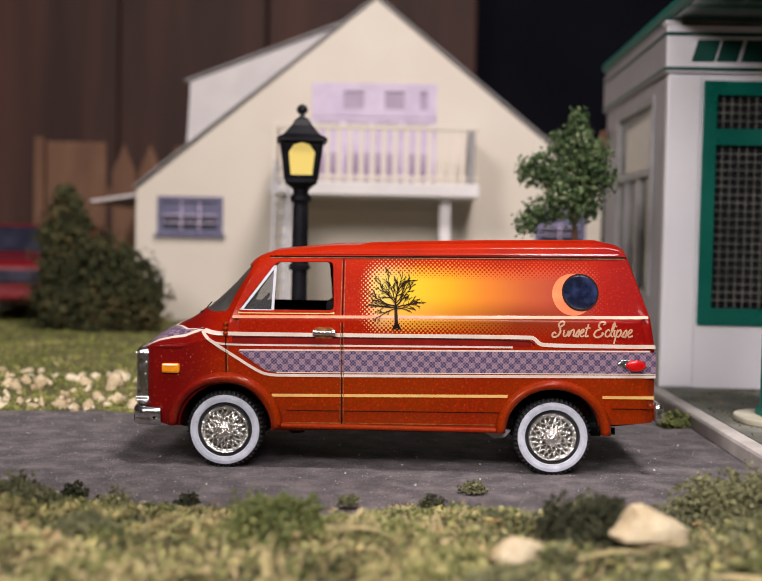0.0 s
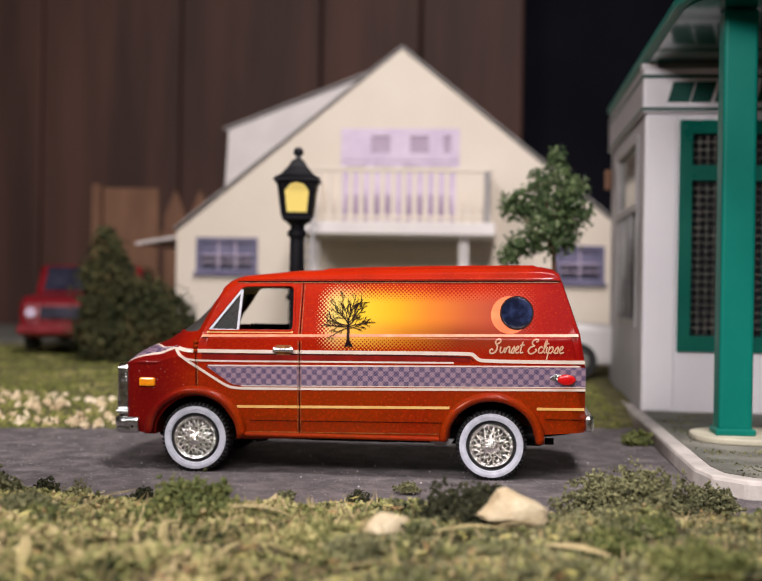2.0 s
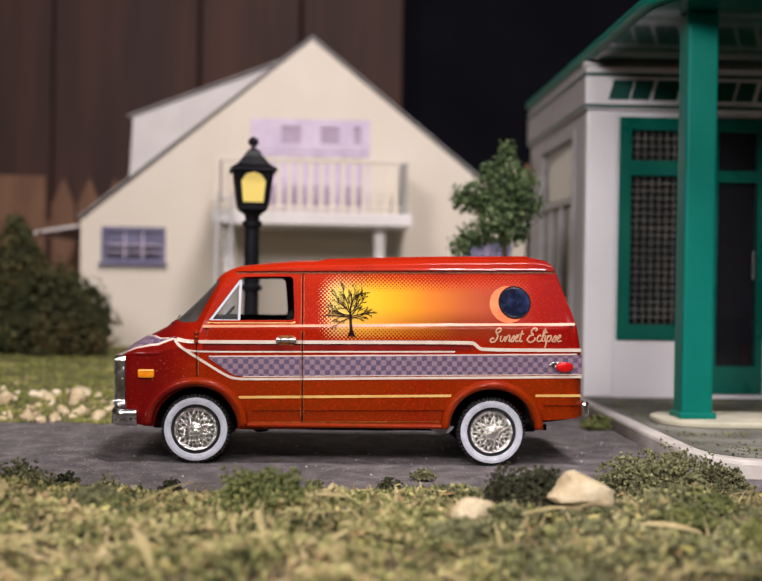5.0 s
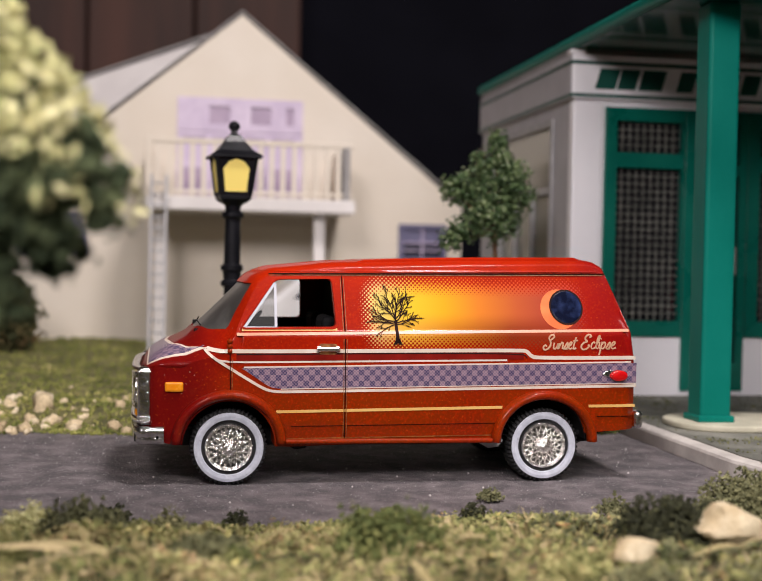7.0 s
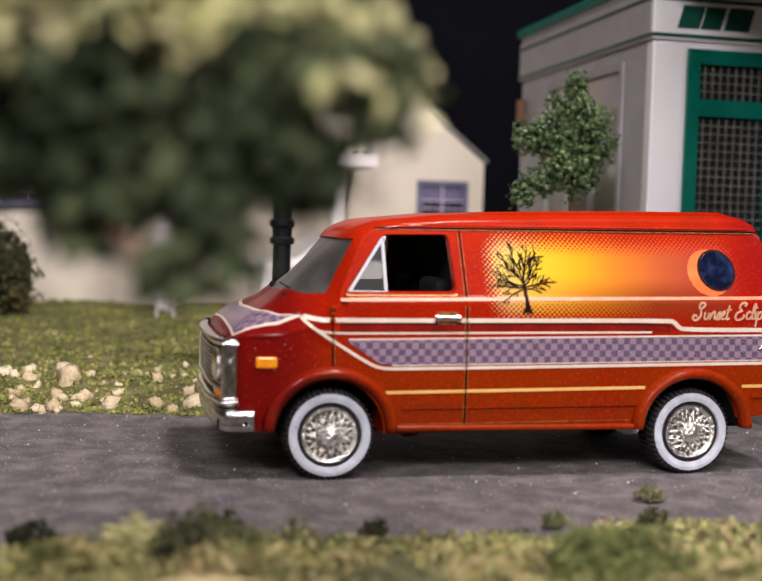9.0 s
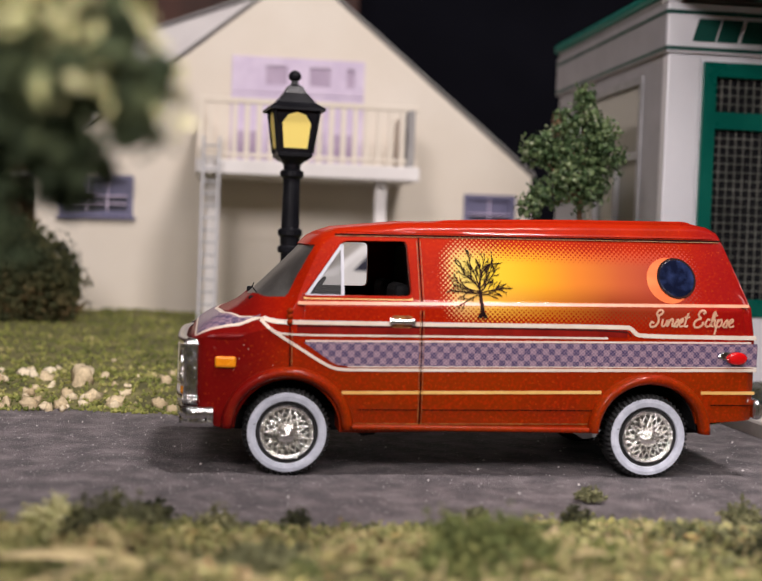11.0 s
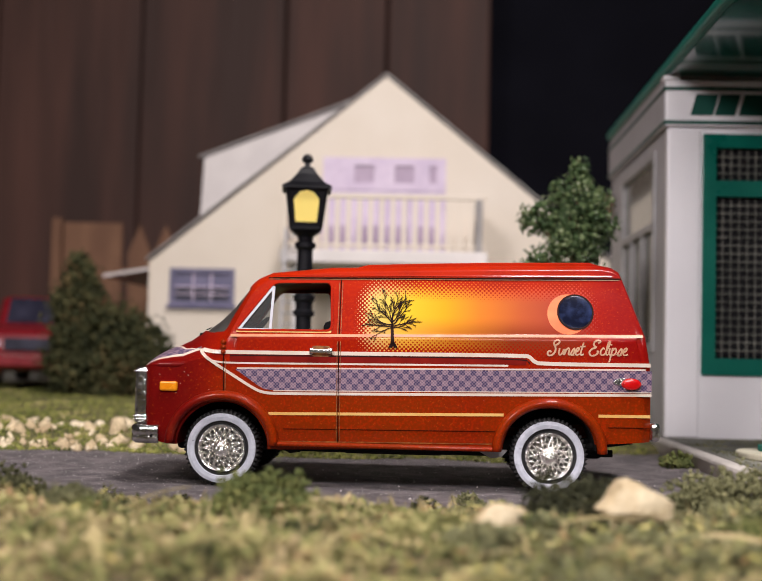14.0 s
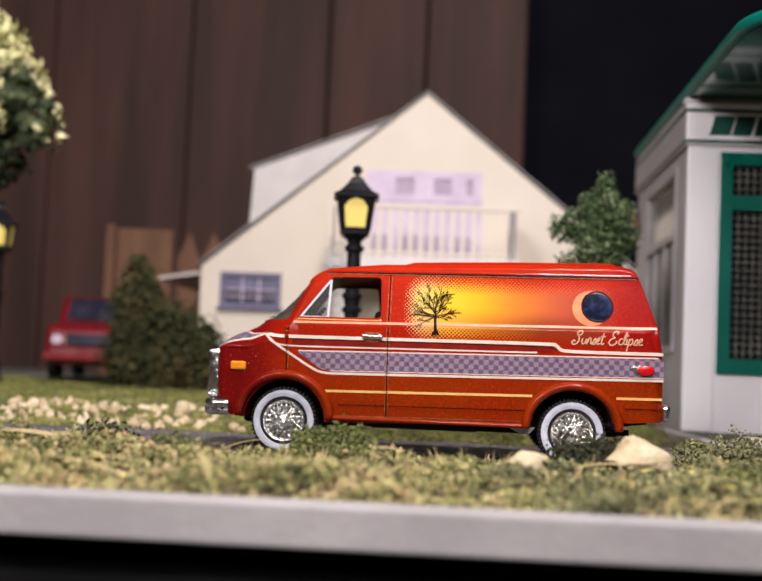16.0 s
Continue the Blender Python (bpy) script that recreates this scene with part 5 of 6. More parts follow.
def on_side(points, lift=0.006):
    """A flat outline in (x, z) laid on the near side, with a little thickness."""
    bm = bmesh.new()
    lo = [bm.verts.new((x, side_y(z) - lift, z)) for x, z in points]
    hi = [bm.verts.new((x, side_y(z) + 0.02, z)) for x, z in points]
    bm.faces.new(lo), bm.faces.new(hi)
    for k in range(len(points)):
        j = (k + 1) % len(points)
        bm.faces.new((lo[k], hi[k], hi[j], lo[j]))
    bmesh.ops.recalc_face_normals(bm, faces=bm.faces)
    bmesh.ops.triangulate(bm, faces=[f for f in bm.faces if len(f.verts) > 4])
    return bm


def stripe(points, w, lift=0.006, bm=None):
    """A painted line of width w along (x, z) points on the near side."""
    bm = bm or bmesh.new()
    pts = [Vector(p) for p in points]
    fine = []
    for a, b in zip(pts, pts[1:]):
        n = max(1, int((b - a).length / 0.12))
        fine += [a + (b - a) * k / n for k in range(n)]
    fine.append(pts[-1])
    rows = []
    for k, p in enumerate(fine):
        d = (fine[min(k + 1, len(fine) - 1)] - fine[max(k - 1, 0)]).normalized()
        q = Vector((-d.y, d.x)) * w / 2
        row = []
        for s in (1, -1):
            x, z = p + q * s
            row.append((x, near_y(x, z), z))
        up = lift + (0.02 * min(1.0, (-2.12 - p.x) / 0.12) if p.x < -2.12 else 0)
        rows.append([bm.verts.new((x, y - up, z)) for x, y, z in row] + [bm.verts.new((x, y + 0.02, z)) for x, y, z in row])
    for a, b in zip(rows, rows[1:]):
        bm.faces.new((a[0], a[1], b[1], b[0]))
        bm.faces.new((a[2], a[0], b[0], b[2]))
        bm.faces.new((a[1], a[3], b[3], b[1]))
    bmesh.ops.recalc_face_normals(bm, faces=bm.faces)
    return bm


def rake(x):
    return 0.012 * x


WINDOW = rounded([(-2.02, 2.13), (-1.56, 2.76), (-0.8, 2.77), (-0.76, 2.13)], 0.07)
FAR_WINDOW = rounded([(-2.2, 2.13), (-1.76, 2.74), (-0.99, 2.74), (-0.95, 2.13)], 0.07)
HUBS = ((-2.18, 0.505), (2.18, 0.505))


def wheel(van, x, far):
    y0 = WIDE - 0.03 if far else 0.03
    s = -1 if far else 1
    w = thing_part("wheel", van)
    n = 200
    bm = bmesh.new()
    rings = []
    prof = [(0.36, 0.0), (0.4, -0.015), (0.464, -0.012), (0.498, -0.004), (0.515, 0.04), (0.518, 0.2), (0.515, 0.36), (0.48, 0.4), (0.36, 0.41)]
    for i, (r, h) in enumerate(prof):
        ring = []
        for k in range(n):
            rr = r - (0.034 if (k + (i > 4) * 2) % 4 < 2 and 2 < i < 7 else 0)
            a = 2 * math.pi * k / n
            ring.append(bm.verts.new((x + rr * math.cos(a), y0 + s * h, 0.505 + rr * math.sin(a))))
        rings.append(ring)
    for a, b in zip(rings, rings[1:]):
        for k in range(n):
            bm.faces.new((a[k], a[(k + 1) % n], b[(k + 1) % n], b[k]))
    bmesh.ops.recalc_face_normals(bm, faces=bm.faces)
    tyre = part("tyre", bm, RUBBER, w, "black tyre with block tread")

    def disc(name, profile, mat, parent, label="", seg=64, ring_only=False):
        return part(name, lathe([(r, y0 + s * h) for r, h in profile], seg, axis="y", centre=(x, 0, 0.505), ring_only=ring_only), mat, parent, label)

    disc("whitewall", [(0.362, 0.0), (0.37, -0.022), (0.42, -0.03), (0.458, -0.024), (0.466, -0.006), (0.46, 0.02), (0.362, 0.02)], WHITEWALL, tyre, "bright white sidewall ring", ring_only=True)
    disc("gap_ring", [(0.25, 0.04), (0.362, 0.012), (0.362, 0.06), (0.25, 0.06)], RUBBER, w, ring_only=True)
    rim = disc("rim", [(0.02, 0.06), (0.25, 0.06), (0.28, 0.02), (0.3, -0.01), (0.314, -0.01), (0.318, 0.01), (0.318, 0.12), (0.02, 0.12)], DARKCHROME, w, "chrome wire-lattice rim")
    disc("rim_lip", [(0.255, 0.03), (0.268, 0.0), (0.292, -0.022), (0.31, -0.024), (0.318, -0.008), (0.31, 0.03)], GOLDCHROME, rim, ring_only=True)
    bm = bmesh.new()
    at = lambda r, a, h: (x + r * math.cos(a), y0 + s * h, 0.505 + r * math.sin(a))
    rng = random.Random(int(x * 10) + far)
    for k in range(11):
        a, d = 2 * math.pi * k / 11, math.pi / 11
        for e in (d, -d):
            rod(at(0.11, a, -0.008), at(0.262, a + e, 0.01), 0.011, 0.009, 4, bm)
            rod(at(0.16, a + d, 0.01), at(0.262, a + d + e, 0.014), 0.01, 0.009, 4, bm)
            rod(at(0.2, a + d, -0.004), at(0.16, a + d + e * 0.9, 0.006), 0.009, 0.009, 4, bm)
        # raised pyramids between the wires
        for r, b in ((0.235, a), (0.2, a + d), (0.15, a + d)):
            rod(at(r, b, 0.062), at(r + rng.uniform(-0.008, 0.008), b + rng.uniform(-0.04, 0.04), 0.004), 0.03 if r > 0.16 else 0.02, 0.005, 4, bm)
    part("lattice", bm, GOLDCHROME, rim)
    nick = bmesh.new()
    for a, r0, r1 in ((0.4, 0.43, 0.462), (2.9, 0.38, 0.46), (3.4, 0.44, 0.462), (5.3, 0.43, 0.464), (1.9, 0.445, 0.462)):
        rod(at(r0, a, -0.024), at(r1, a + 0.02, -0.018), 0.006, 0.004, 4, nick)
    part("scuff", nick, RUBBER, tyre)
    disc("hub_cap", [(0.128, 0.03), (0.128, -0.01), (0.117, -0.038), (0.098, -0.062), (0.072, -0.08), (0.04, -0.091), (0.006, -0.095)], GOLDCHROME, rim, "polished domed hub cap", 32)


def thing_part(name, parent):
    ob = new(name)
    ob.empty_display_size = 0.002
    ob.parent = parent
    return ob


def tree_print(van):
    """The bare tree printed on the sunset: a short trunk, ten gnarled limbs and their twigs."""
    rng = random.Random(23)
    bm = bmesh.new()
    base = Vector((0.08, 1.915))

    def limb(p, angle, length, curl, w, depth):
        n = max(4, int(length / 0.03))
        for k in range(n):
            angle += curl / n + rng.uniform(-0.24, 0.24)
            q = p + Vector((math.cos(angle), math.sin(angle))) * (length / n)
            stripe([p - (q - p) * 0.15, q], w * 0.78 * (1 - 0.8 * k / n) + 0.0022, 0.014, bm)
            p = q
            if depth and k > 0 and rng.random() < (0.8 if depth > 1 else 0.66):
                side = rng.choice((-1, 1))
                limb(p, angle + side * rng.uniform(0.4, 0.95), length * rng.uniform(0.22, 0.42) * (1.15 - 0.5 * k / n), -side * 0.3, w * 0.36, depth - 1)

    for k in range(9):
        stripe([base + Vector((-0.002 * k, 0.033 * k - 0.005)), base + Vector((-0.002 * k - 0.002, 0.033 * k + 0.034))], 0.05 - 0.0018 * k, 0.014, bm)
    for s in (-0.05, -0.025, 0.03, 0.055):
        stripe([base + Vector((s, -0.02)), base + Vector((s * 0.3, 0.05))], 0.022, 0.014, bm)
    for high, angle, length, curl, w in ((0.29, 163, 0.36, -30, 0.018), (0.27, 178, 0.37, -5, 0.015), (0.25, 190, 0.3, -12, 0.01), (0.3, 138, 0.42, -38, 0.018), (0.33, 114, 0.42, -12, 0.016), (0.29, 93, 0.46, 8, 0.022), (0.36, 76, 0.38, 12, 0.014), (0.33, 52, 0.38, 12, 0.016), (0.29, 34, 0.36, 5, 0.018), (0.27, 2, 0.34, -6, 0.014), (0.25, -8, 0.32, 28, 0.01)):
        limb(base + Vector((-0.012, high)), math.radians(angle), length * 0.92, math.radians(curl), w, 3)
    part("tree_print", bm, INK_DARK, van, "bare black tree printed on the side")


GLYPHS = {
    "S": (0.74, [[(0.3, 0.62), (0.52, 0.7), (0.66, 0.88), (0.5, 1.02), (0.28, 0.94), (0.22, 0.74), (0.42, 0.55), (0.5, 0.28), (0.34, 0.02), (0.06, -0.04), (-0.08, 0.16), (0.06, 0.32), (0.2, 0.2)]]),
    "u": (0.42, [[(0, 0.46), (0.0, 0.1), (0.13, 0), (0.28, 0.14), (0.31, 0.5), (0.31, 0.1), (0.44, 0.04)]]),
    "n": (0.42, [[(0.0, 0.42), (0.02, 0.0), (0.04, 0.25), (0.18, 0.52), (0.3, 0.4), (0.29, 0.06), (0.42, 0.04)]]),
    "s": (0.33, [[(0, 0.04), (0.2, 0.56), (0.28, 0.22), (0.18, -0.02), (0.0, 0.08), (0.3, 0.02)]]),
    "e": (0.33, [[(0, 0.2), (0.2, 0.3), (0.22, 0.5), (0.08, 0.5), (0.0, 0.22), (0.12, 0.0), (0.34, 0.1)]]),
    "t": (0.32, [[(0.12, 0.84), (0.06, 0.1), (0.16, 0), (0.3, 0.1)], [(-0.06, 0.56), (0.3, 0.6)]]),
    "E": (0.64, [[(0.4, 0.8), (0.56, 0.9), (0.4, 1.03), (0.16, 0.92), (0.14, 0.66), (0.4, 0.53), (0.1, 0.46), (-0.04, 0.2), (0.14, -0.04), (0.44, 0.04), (0.56, 0.26), (0.42, 0.3)]]),
    "c": (0.31, [[(0.26, 0.4), (0.14, 0.54), (0.0, 0.26), (0.12, 0.0), (0.33, 0.1)]]),
    "l": (0.22, [[(0, 0.1), (0.2, 0.7), (0.15, 0.98), (0.05, 0.8), (0.06, 0.1), (0.22, 0.04)]]),
    "i": (0.19, [[(0.02, 0.48), (0.04, 0.06), (0.18, 0.06)], [(0.05, 0.68), (0.08, 0.74)]]),
    "p": (0.34, [[(0.0, 0.5), (-0.02, -0.42)], [(0.0, 0.3), (0.16, 0.54), (0.29, 0.28), (0.16, 0.0), (0.0, 0.1)]]),
}


def lettering(van):
    """Two words in a looped script, drawn stroke by stroke."""
    for word, x0, tall in (("Sunset", 2.14, 0.205), ("Eclipse", 2.68, 0.205)):
        bm, pen = bmesh.new(), x0
        for k, c in enumerate(word):
            wide, strokes = GLYPHS[c]
            for line in strokes:
                pts = [(pen + (u * (0.9 if word == "Sunset" else 1.05) + 0.22 * v) * tall, 1.818 + v * tall) for u, v in line]
                stripe(eased(pts, 2), 0.022 if k == 0 else 0.019, 0.011, bm)
            pen += wide * tall * (0.9 if word == "Sunset" else 1.05)
        for q in bm.verts:
            q.co.z += rake(q.co.x)
        part("lettering", bm, INK_SCRIPT, van, "cream script lettering")


def van():
    v = thing("van", "red-orange custom panel van with sunset mural and whitewall tyres", "van")
    arches = []
    for x, z in HUBS:
        for a, b in ((-0.5, 0.72), (WIDE - 0.72, WIDE + 0.5)):
            arches.append(rod((x, a, z + 0.03), (x, b, z + 0.03), 0.615, seg=48))
    half = [(-0.5, 1.5), (-0.46, 1.0), (-0.35, 0.55), (-0.18, 0.29), (0.5, 0.45), (0.44, 0.8), (0.41, 1.5)]
    screen = prism(half[:-1] + [(0.41, 1.55)] + [(u, WIDE - y) for u, y in half[-2:0:-1]] + [(-0.5, 1.55)], -0.5, 0.3, "z")
    bmesh.ops.rotate(screen, cent=(0, 0, 0), matrix=Matrix.Rotation(-math.pi / 4, 3, "Y"), verts=screen.verts)
    bmesh.ops.translate(screen, vec=(-2.32, 0, 2.43), verts=screen.verts)
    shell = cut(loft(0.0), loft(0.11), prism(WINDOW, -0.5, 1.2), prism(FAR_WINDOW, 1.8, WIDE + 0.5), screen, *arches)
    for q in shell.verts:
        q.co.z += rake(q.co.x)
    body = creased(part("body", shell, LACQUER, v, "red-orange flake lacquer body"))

    def decal(name, bm, mat, parent=None, label=""):
        for q in bm.verts:
            q.co.z += rake(q.co.x)
        return part(name, bm, mat, parent or body, label)

    # wheel arch flares
    for x, z in HUBS:
        for far in (0, 1):
            bm = bmesh.new()
            rings = []
            for k in range(33):
                a = math.radians(3 + 174 * k / 32)
                ring = []
                for i in range(8):
                    t = 2 * math.pi * i / 8
                    rr = 0.664 + 0.066 * math.cos(t)
                    yy = 0.0 - 0.125 * math.sin(t)
                    ring.append(bm.verts.new((x + rr * math.cos(a) * (1.05 + 0.04 * math.sin(a)), (WIDE - yy) if far else yy, z + 0.02 + rr * math.sin(a) * 1.03)))
                rings.append(ring)
            for a, b in zip(rings, rings[1:]):
                for i in range(8):
                    bm.faces.new((a[i], a[(i + 1) % 8], b[(i + 1) % 8], b[i]))
            bm.faces.new(rings[0]), bm.faces.new(rings[-1])
            bmesh.ops.recalc_face_normals(bm, faces=bm.faces)
            part("arch_flare", bm, LACQUER, body, smooth=True)
    for x, z in HUBS:
        for far in (0, 1):
            prof = [(0.62, 0.08), (0.635, 0.08), (0.635, 0.86), (0.02, 0.86), (0.02, 0.84), (0.62, 0.84)]
            well = lathe([(r, WIDE - h if far else h) for r, h in prof], 40, axis="y", centre=(x, 0, z + 0.03), ring_only=True)
            bmesh.ops.delete(well, geom=[q for q in well.verts if q.co.z < 0.51], context="VERTS")
            part("wheel_well", well, MATTBLACK, body)
    # rolled edge along the top of each front fender
    for far in (0, 1):
        bm, rings = bmesh.new(), []
        for k in range(15):
            x = -3.2 + 0.66 * k / 14
            r = 0.032 * math.sin(math.pi * min(0.12 + k / 14 * 0.88, 0.97)) + 0.004
            z, y = lerp_table(TOP, x) - lerp_table(DROP, x) + rake(x) - 0.012, 0.022 + max(0.0, -3.12 - x) ** 2 * 6
            rings.append([bm.verts.new((x, (WIDE - y + r * math.cos(a)) if far else y - r * math.cos(a), z + 1.3 * r * math.sin(a))) for a in [2 * math.pi * i / 8 for i in range(8)]])
        for a, b in zip(rings, rings[1:]):
            for i in range(8):
                bm.faces.new((a[i], a[(i + 1) % 8], b[(i + 1) % 8], b[i]))
        bm.faces.new(rings[0]), bm.faces.new(rings[-1])
        bmesh.ops.recalc_face_normals(bm, faces=bm.faces)
        part("fender_edge", bm, LACQUER, body, smooth=True)
    # panel seams, belt crease, gutter
    seams = bmesh.new()
    stripe([(-0.655, 2.82), (-0.64, 1.95), (-0.625, 0.6)], 0.013, 0.0075, seams)
    stripe([(-2.19, 1.98), (-2.17, 1.25)], 0.011, 0.0075, seams)
    stripe([(-1.36, 0.8), (-0.64, 0.8)], 0.006, 0.0075, seams)
    stripe([(-0.6, 0.8), (1.5, 0.8)], 0.006, 0.0075, seams)
    stripe([(2.95, 0.87), (3.49, 0.87)], 0.007, 0.0075, seams)
    stripe([(-1.66, 2.845), (3.16, 2.865)], 0.017, 0.012, seams)
    decal("panel_seam", seams, INK_SEAM, None, "dark panel gaps")
    for k in range(3):
        part("hinge", lathe([(0.005, -0.035), (0.03, -0.028), (0.04, 0), (0.03, 0.028), (0.005, 0.035)], 12), LACQUER, body, loc=(-2.19, 0.0, 1.79 + 0.065 * k), smooth=True)
    part("sill", box(-1.45, 1.52, -0.05, 0.08, 0.55, 0.615, 0.03, 3), LACQUER, body, "bright bottom edge of the body")
    gut = bmesh.new()
    stripe([(-1.7, 2.885), (3.17, 2.9)], 0.022, 0.009, gut)
    decal("rain_gutter", gut, LACQUER)
    # printed lines, plus a peach stripe painting the belt crease's highlight
    decal("printed_field", on_side([(-2.1 + 0.4 * k, 1.676 + 0.0008 * k) for k in range(10)] + [(1.86, 1.682), (1.86, 1.8)] + [(1.5 - 0.4 * k, 1.8) for k in range(10)], 0.004), INK_CRIMSON, None, "dark crimson field between the printed lines")
    edges = bmesh.new()
    stripe([(-0.676, 2.79), (-0.661, 1.95), (-0.646, 0.62)], 0.007, 0.0065, edges)
    stripe([(-0.632, 2.79), (-0.617, 1.95), (-0.602, 0.62)], 0.006, 0.0065, edges)
    stripe([(-2.155, 1.72), (-2.15, 1.27)], 0.009, 0.0065, edges)
    stripe([(-1.66, 2.825), (3.14, 2.845)], 0.008, 0.0065, edges)
    # bright line of light along the sill, painted in the same ochre
    stripe([(-1.42, 0.63), (1.5, 0.63)], 0.014, 0.0065, edges)
    decal("worn_edge_and_glint", edges, INK_WORN_GLINT, None, "worn ochre panel edges and a painted highlight along the sill")
    for name, pts, w, mat in (
        # first row: light catching the belt crease, drawn as a peach stripe
        ("painted_line", [(-2.1, 2.04), (-0.7, 2.05), (3.4, 2.08)], 0.036, INK_CREASE_GLINT),
        ("painted_line", [(-2.49, 1.85), (-2.38, 1.825), (-2.2, 1.815), (-0.7, 1.81), (1.84, 1.81), (1.91, 1.79), (1.96, 1.73), (2.04, 1.7), (3.5, 1.695)], 0.05, INK_WHITE),
        ("painted_line", [(-2.345, 1.7), (-2.28, 1.685), (-2.1, 1.667), (-0.6, 1.67), (1.62, 1.672)], 0.024, INK_WHITE),
        ("painted_line", [(-2.52, 1.84), (-2.44, 1.76), (-2.28, 1.65), (-2.12, 1.55), (-1.75, 1.32), (-1.62, 1.275), (-1.4, 1.265), (3.51, 1.3)], 0.036, INK_WHITE),
        ("painted_line", [(-2.0, 1.6), (3.51, 1.635)], 0.02, INK_WHITE),
        ("painted_line", [(-1.5, 1.305), (3.51, 1.335)], 0.012, INK_WHITE),
        ("painted_line", [(-1.56, 1.0), (1.57, 1.02)], 0.038, INK_GOLD),
        ("painted_line", [(2.82, 1.02), (3.5, 1.02)], 0.038, INK_GOLD),
        ("painted_line", [(-2.1, 1.772), (1.84, 1.775), (1.91, 1.7)], 0.014, INK_DARK),
    ):
        decal(name, stripe(eased(pts), w), mat)
    decal("pattern_band", on_side([(-2.02, 1.585), (-1.7, 1.365), (-1.62, 1.325), (-1.5, 1.31)] + [(-1.4 + 0.35 * k, 1.312 + 0.0015 * k) for k in range(15)] + [(3.51, 1.33), (3.51, 1.62)] + [(3.4 - 0.35 * k, 1.618 - 0.0018 * k) for k in range(15)], 0.005), BAND, None, "lilac woven-pattern band")
    # eclipse
    def circle(cx, cz, r, n=40):
        return [(cx + r * math.cos(2 * math.pi * k / n), cz + r * math.sin(2 * math.pi * k / n)) for k in range(n)]
    decal("crescent", on_side(circle(2.42, 2.37, 0.275), 0.004), CORONA, None, "orange glowing crescent print")
    bm = on_side(circle(2.52, 2.4, 0.245), 0.012)
    decal("dark_disc", bm, INK_DARK, None, "black rim of the eclipse disc")
    bm = bmesh.new()
    bmesh.ops.create_uvsphere(bm, u_segments=32, v_segments=16, radius=0.222)
    for q in bm.verts:
        z = 2.4 + q.co.z
        q.co = Vector((2.52 + q.co.x, side_y(z) - 0.012 + q.co.y * 0.035, z))
    for f in bm.faces:
        f.smooth = True
    decal("porthole", bm, PORTHOLE, None, "dark blue domed disc")
    tree_print(body)
    lettering(body)
    # glazing
    gl, rows = bmesh.new(), []
    for i in range(19):
        x = -2.7 + 0.9 * i / 18
        near = 0.2 + 0.24 * max(0.0, x + 2.2) / 0.4
        rows.append([gl.verts.new((x, near + (WIDE - 2 * near) * j / 28, hood_z(x, near + (WIDE - 2 * near) * j / 28) - 0.035)) for j in range(29)])
    for ra, rb in zip(rows, rows[1:]):
        for j in range(28):
            gl.faces.new((ra[j], ra[j + 1], rb[j + 1], rb[j]))
    part("windscreen", gl, SMOKED, v, "dusty smoked windscreen", smooth=True)
    fr = bmesh.new()
    for a, b, w in (((-2.0, 2.12), (-1.575, 2.72), 0.034), ((-1.575, 2.72), (-1.575, 2.11), 0.036), ((-2.02, 2.125), (-1.56, 2.12), 0.034)):
        stripe([a, b], w, 0.014, fr)
    decal("vent_frame", fr, PALEMETAL, v, "pale metal vent window frame")
    decal("vent_pane", on_side([(-1.97, 2.14), (-1.59, 2.67), (-1.59, 2.14)], -0.01), VENTPANE, v)
    lip = bmesh.new()
    grown = rounded([(-2.06, 2.115), (-1.575, 2.782), (-0.782, 2.792), (-0.738, 2.115)], 0.08)
    stripe(grown + grown[:1], 0.026, 0.02, lip)
    decal("window_lip", lip, LACQUER, body, "raised lip round the cab window")
    roof = [(-0.55, 2.98), (-0.3, 3.045), (0.4, 3.068), (1.3, 3.088), (2.75, 3.1), (2.98, 3.03), (2.98, 2.95), (-0.55, 2.9)]
    part("roof_panel", prism([(x, z + rake(x)) for x, z in roof], 0.62, WIDE - 0.62, bevel=0.012), LACQUER, body, "slightly raised roof panel")
    fr = bmesh.new()
    stripe([(-2.03, 2.1), (-0.75, 2.1)], 0.03, 0.012, fr)
    decal("window_sill", fr, INK_GOLD, v)
    # cab
    part("dashboard", box(-2.3, -1.98, 0.45, WIDE - 0.45, 1.5, 1.98, 0.08), MATTBLACK, v)
    ring = lathe([(0.2, 0), (0.215, 0.015), (0.23, 0), (0.215, -0.015)], 24)
    st = part("steering_wheel", ring, MATTBLACK, v)
    st.data.transform(Matrix.Translation(Vector((-1.85, 0.9, 2.12)) * U) @ Matrix.Rotation(-0.9, 4, "Y"))
    for y in (0.5, 1.75):
        seat = part("seat", box(-1.45, -0.85, y, y + 0.8, 1.0, 1.35, 0.08), MATTBLACK, v)
        part("backrest", box(-0.9, -0.7, y, y + 0.8, 1.3, 2.25, 0.08), MATTBLACK, seat)
    part("door_lining", box(-1.95, -0.66, WIDE - 0.3, WIDE - 0.2, 0.9, 2.12, 0.02), MATTBLACK, v)
    part("bulkhead", box(-0.62, -0.5, 0.45, WIDE - 0.45, 0.75, 2.7), MATTBLACK, v)
    # front: bars bent in plan round the nose
    def nose(y, out):
        return -3.4 - out + 0.15 * abs((y - WIDE / 2) / 1.45) ** 4

    def bent_bar(y0, y1, z0, z1, out, deep, r=0.02):
        bm, rings = bmesh.new(), []
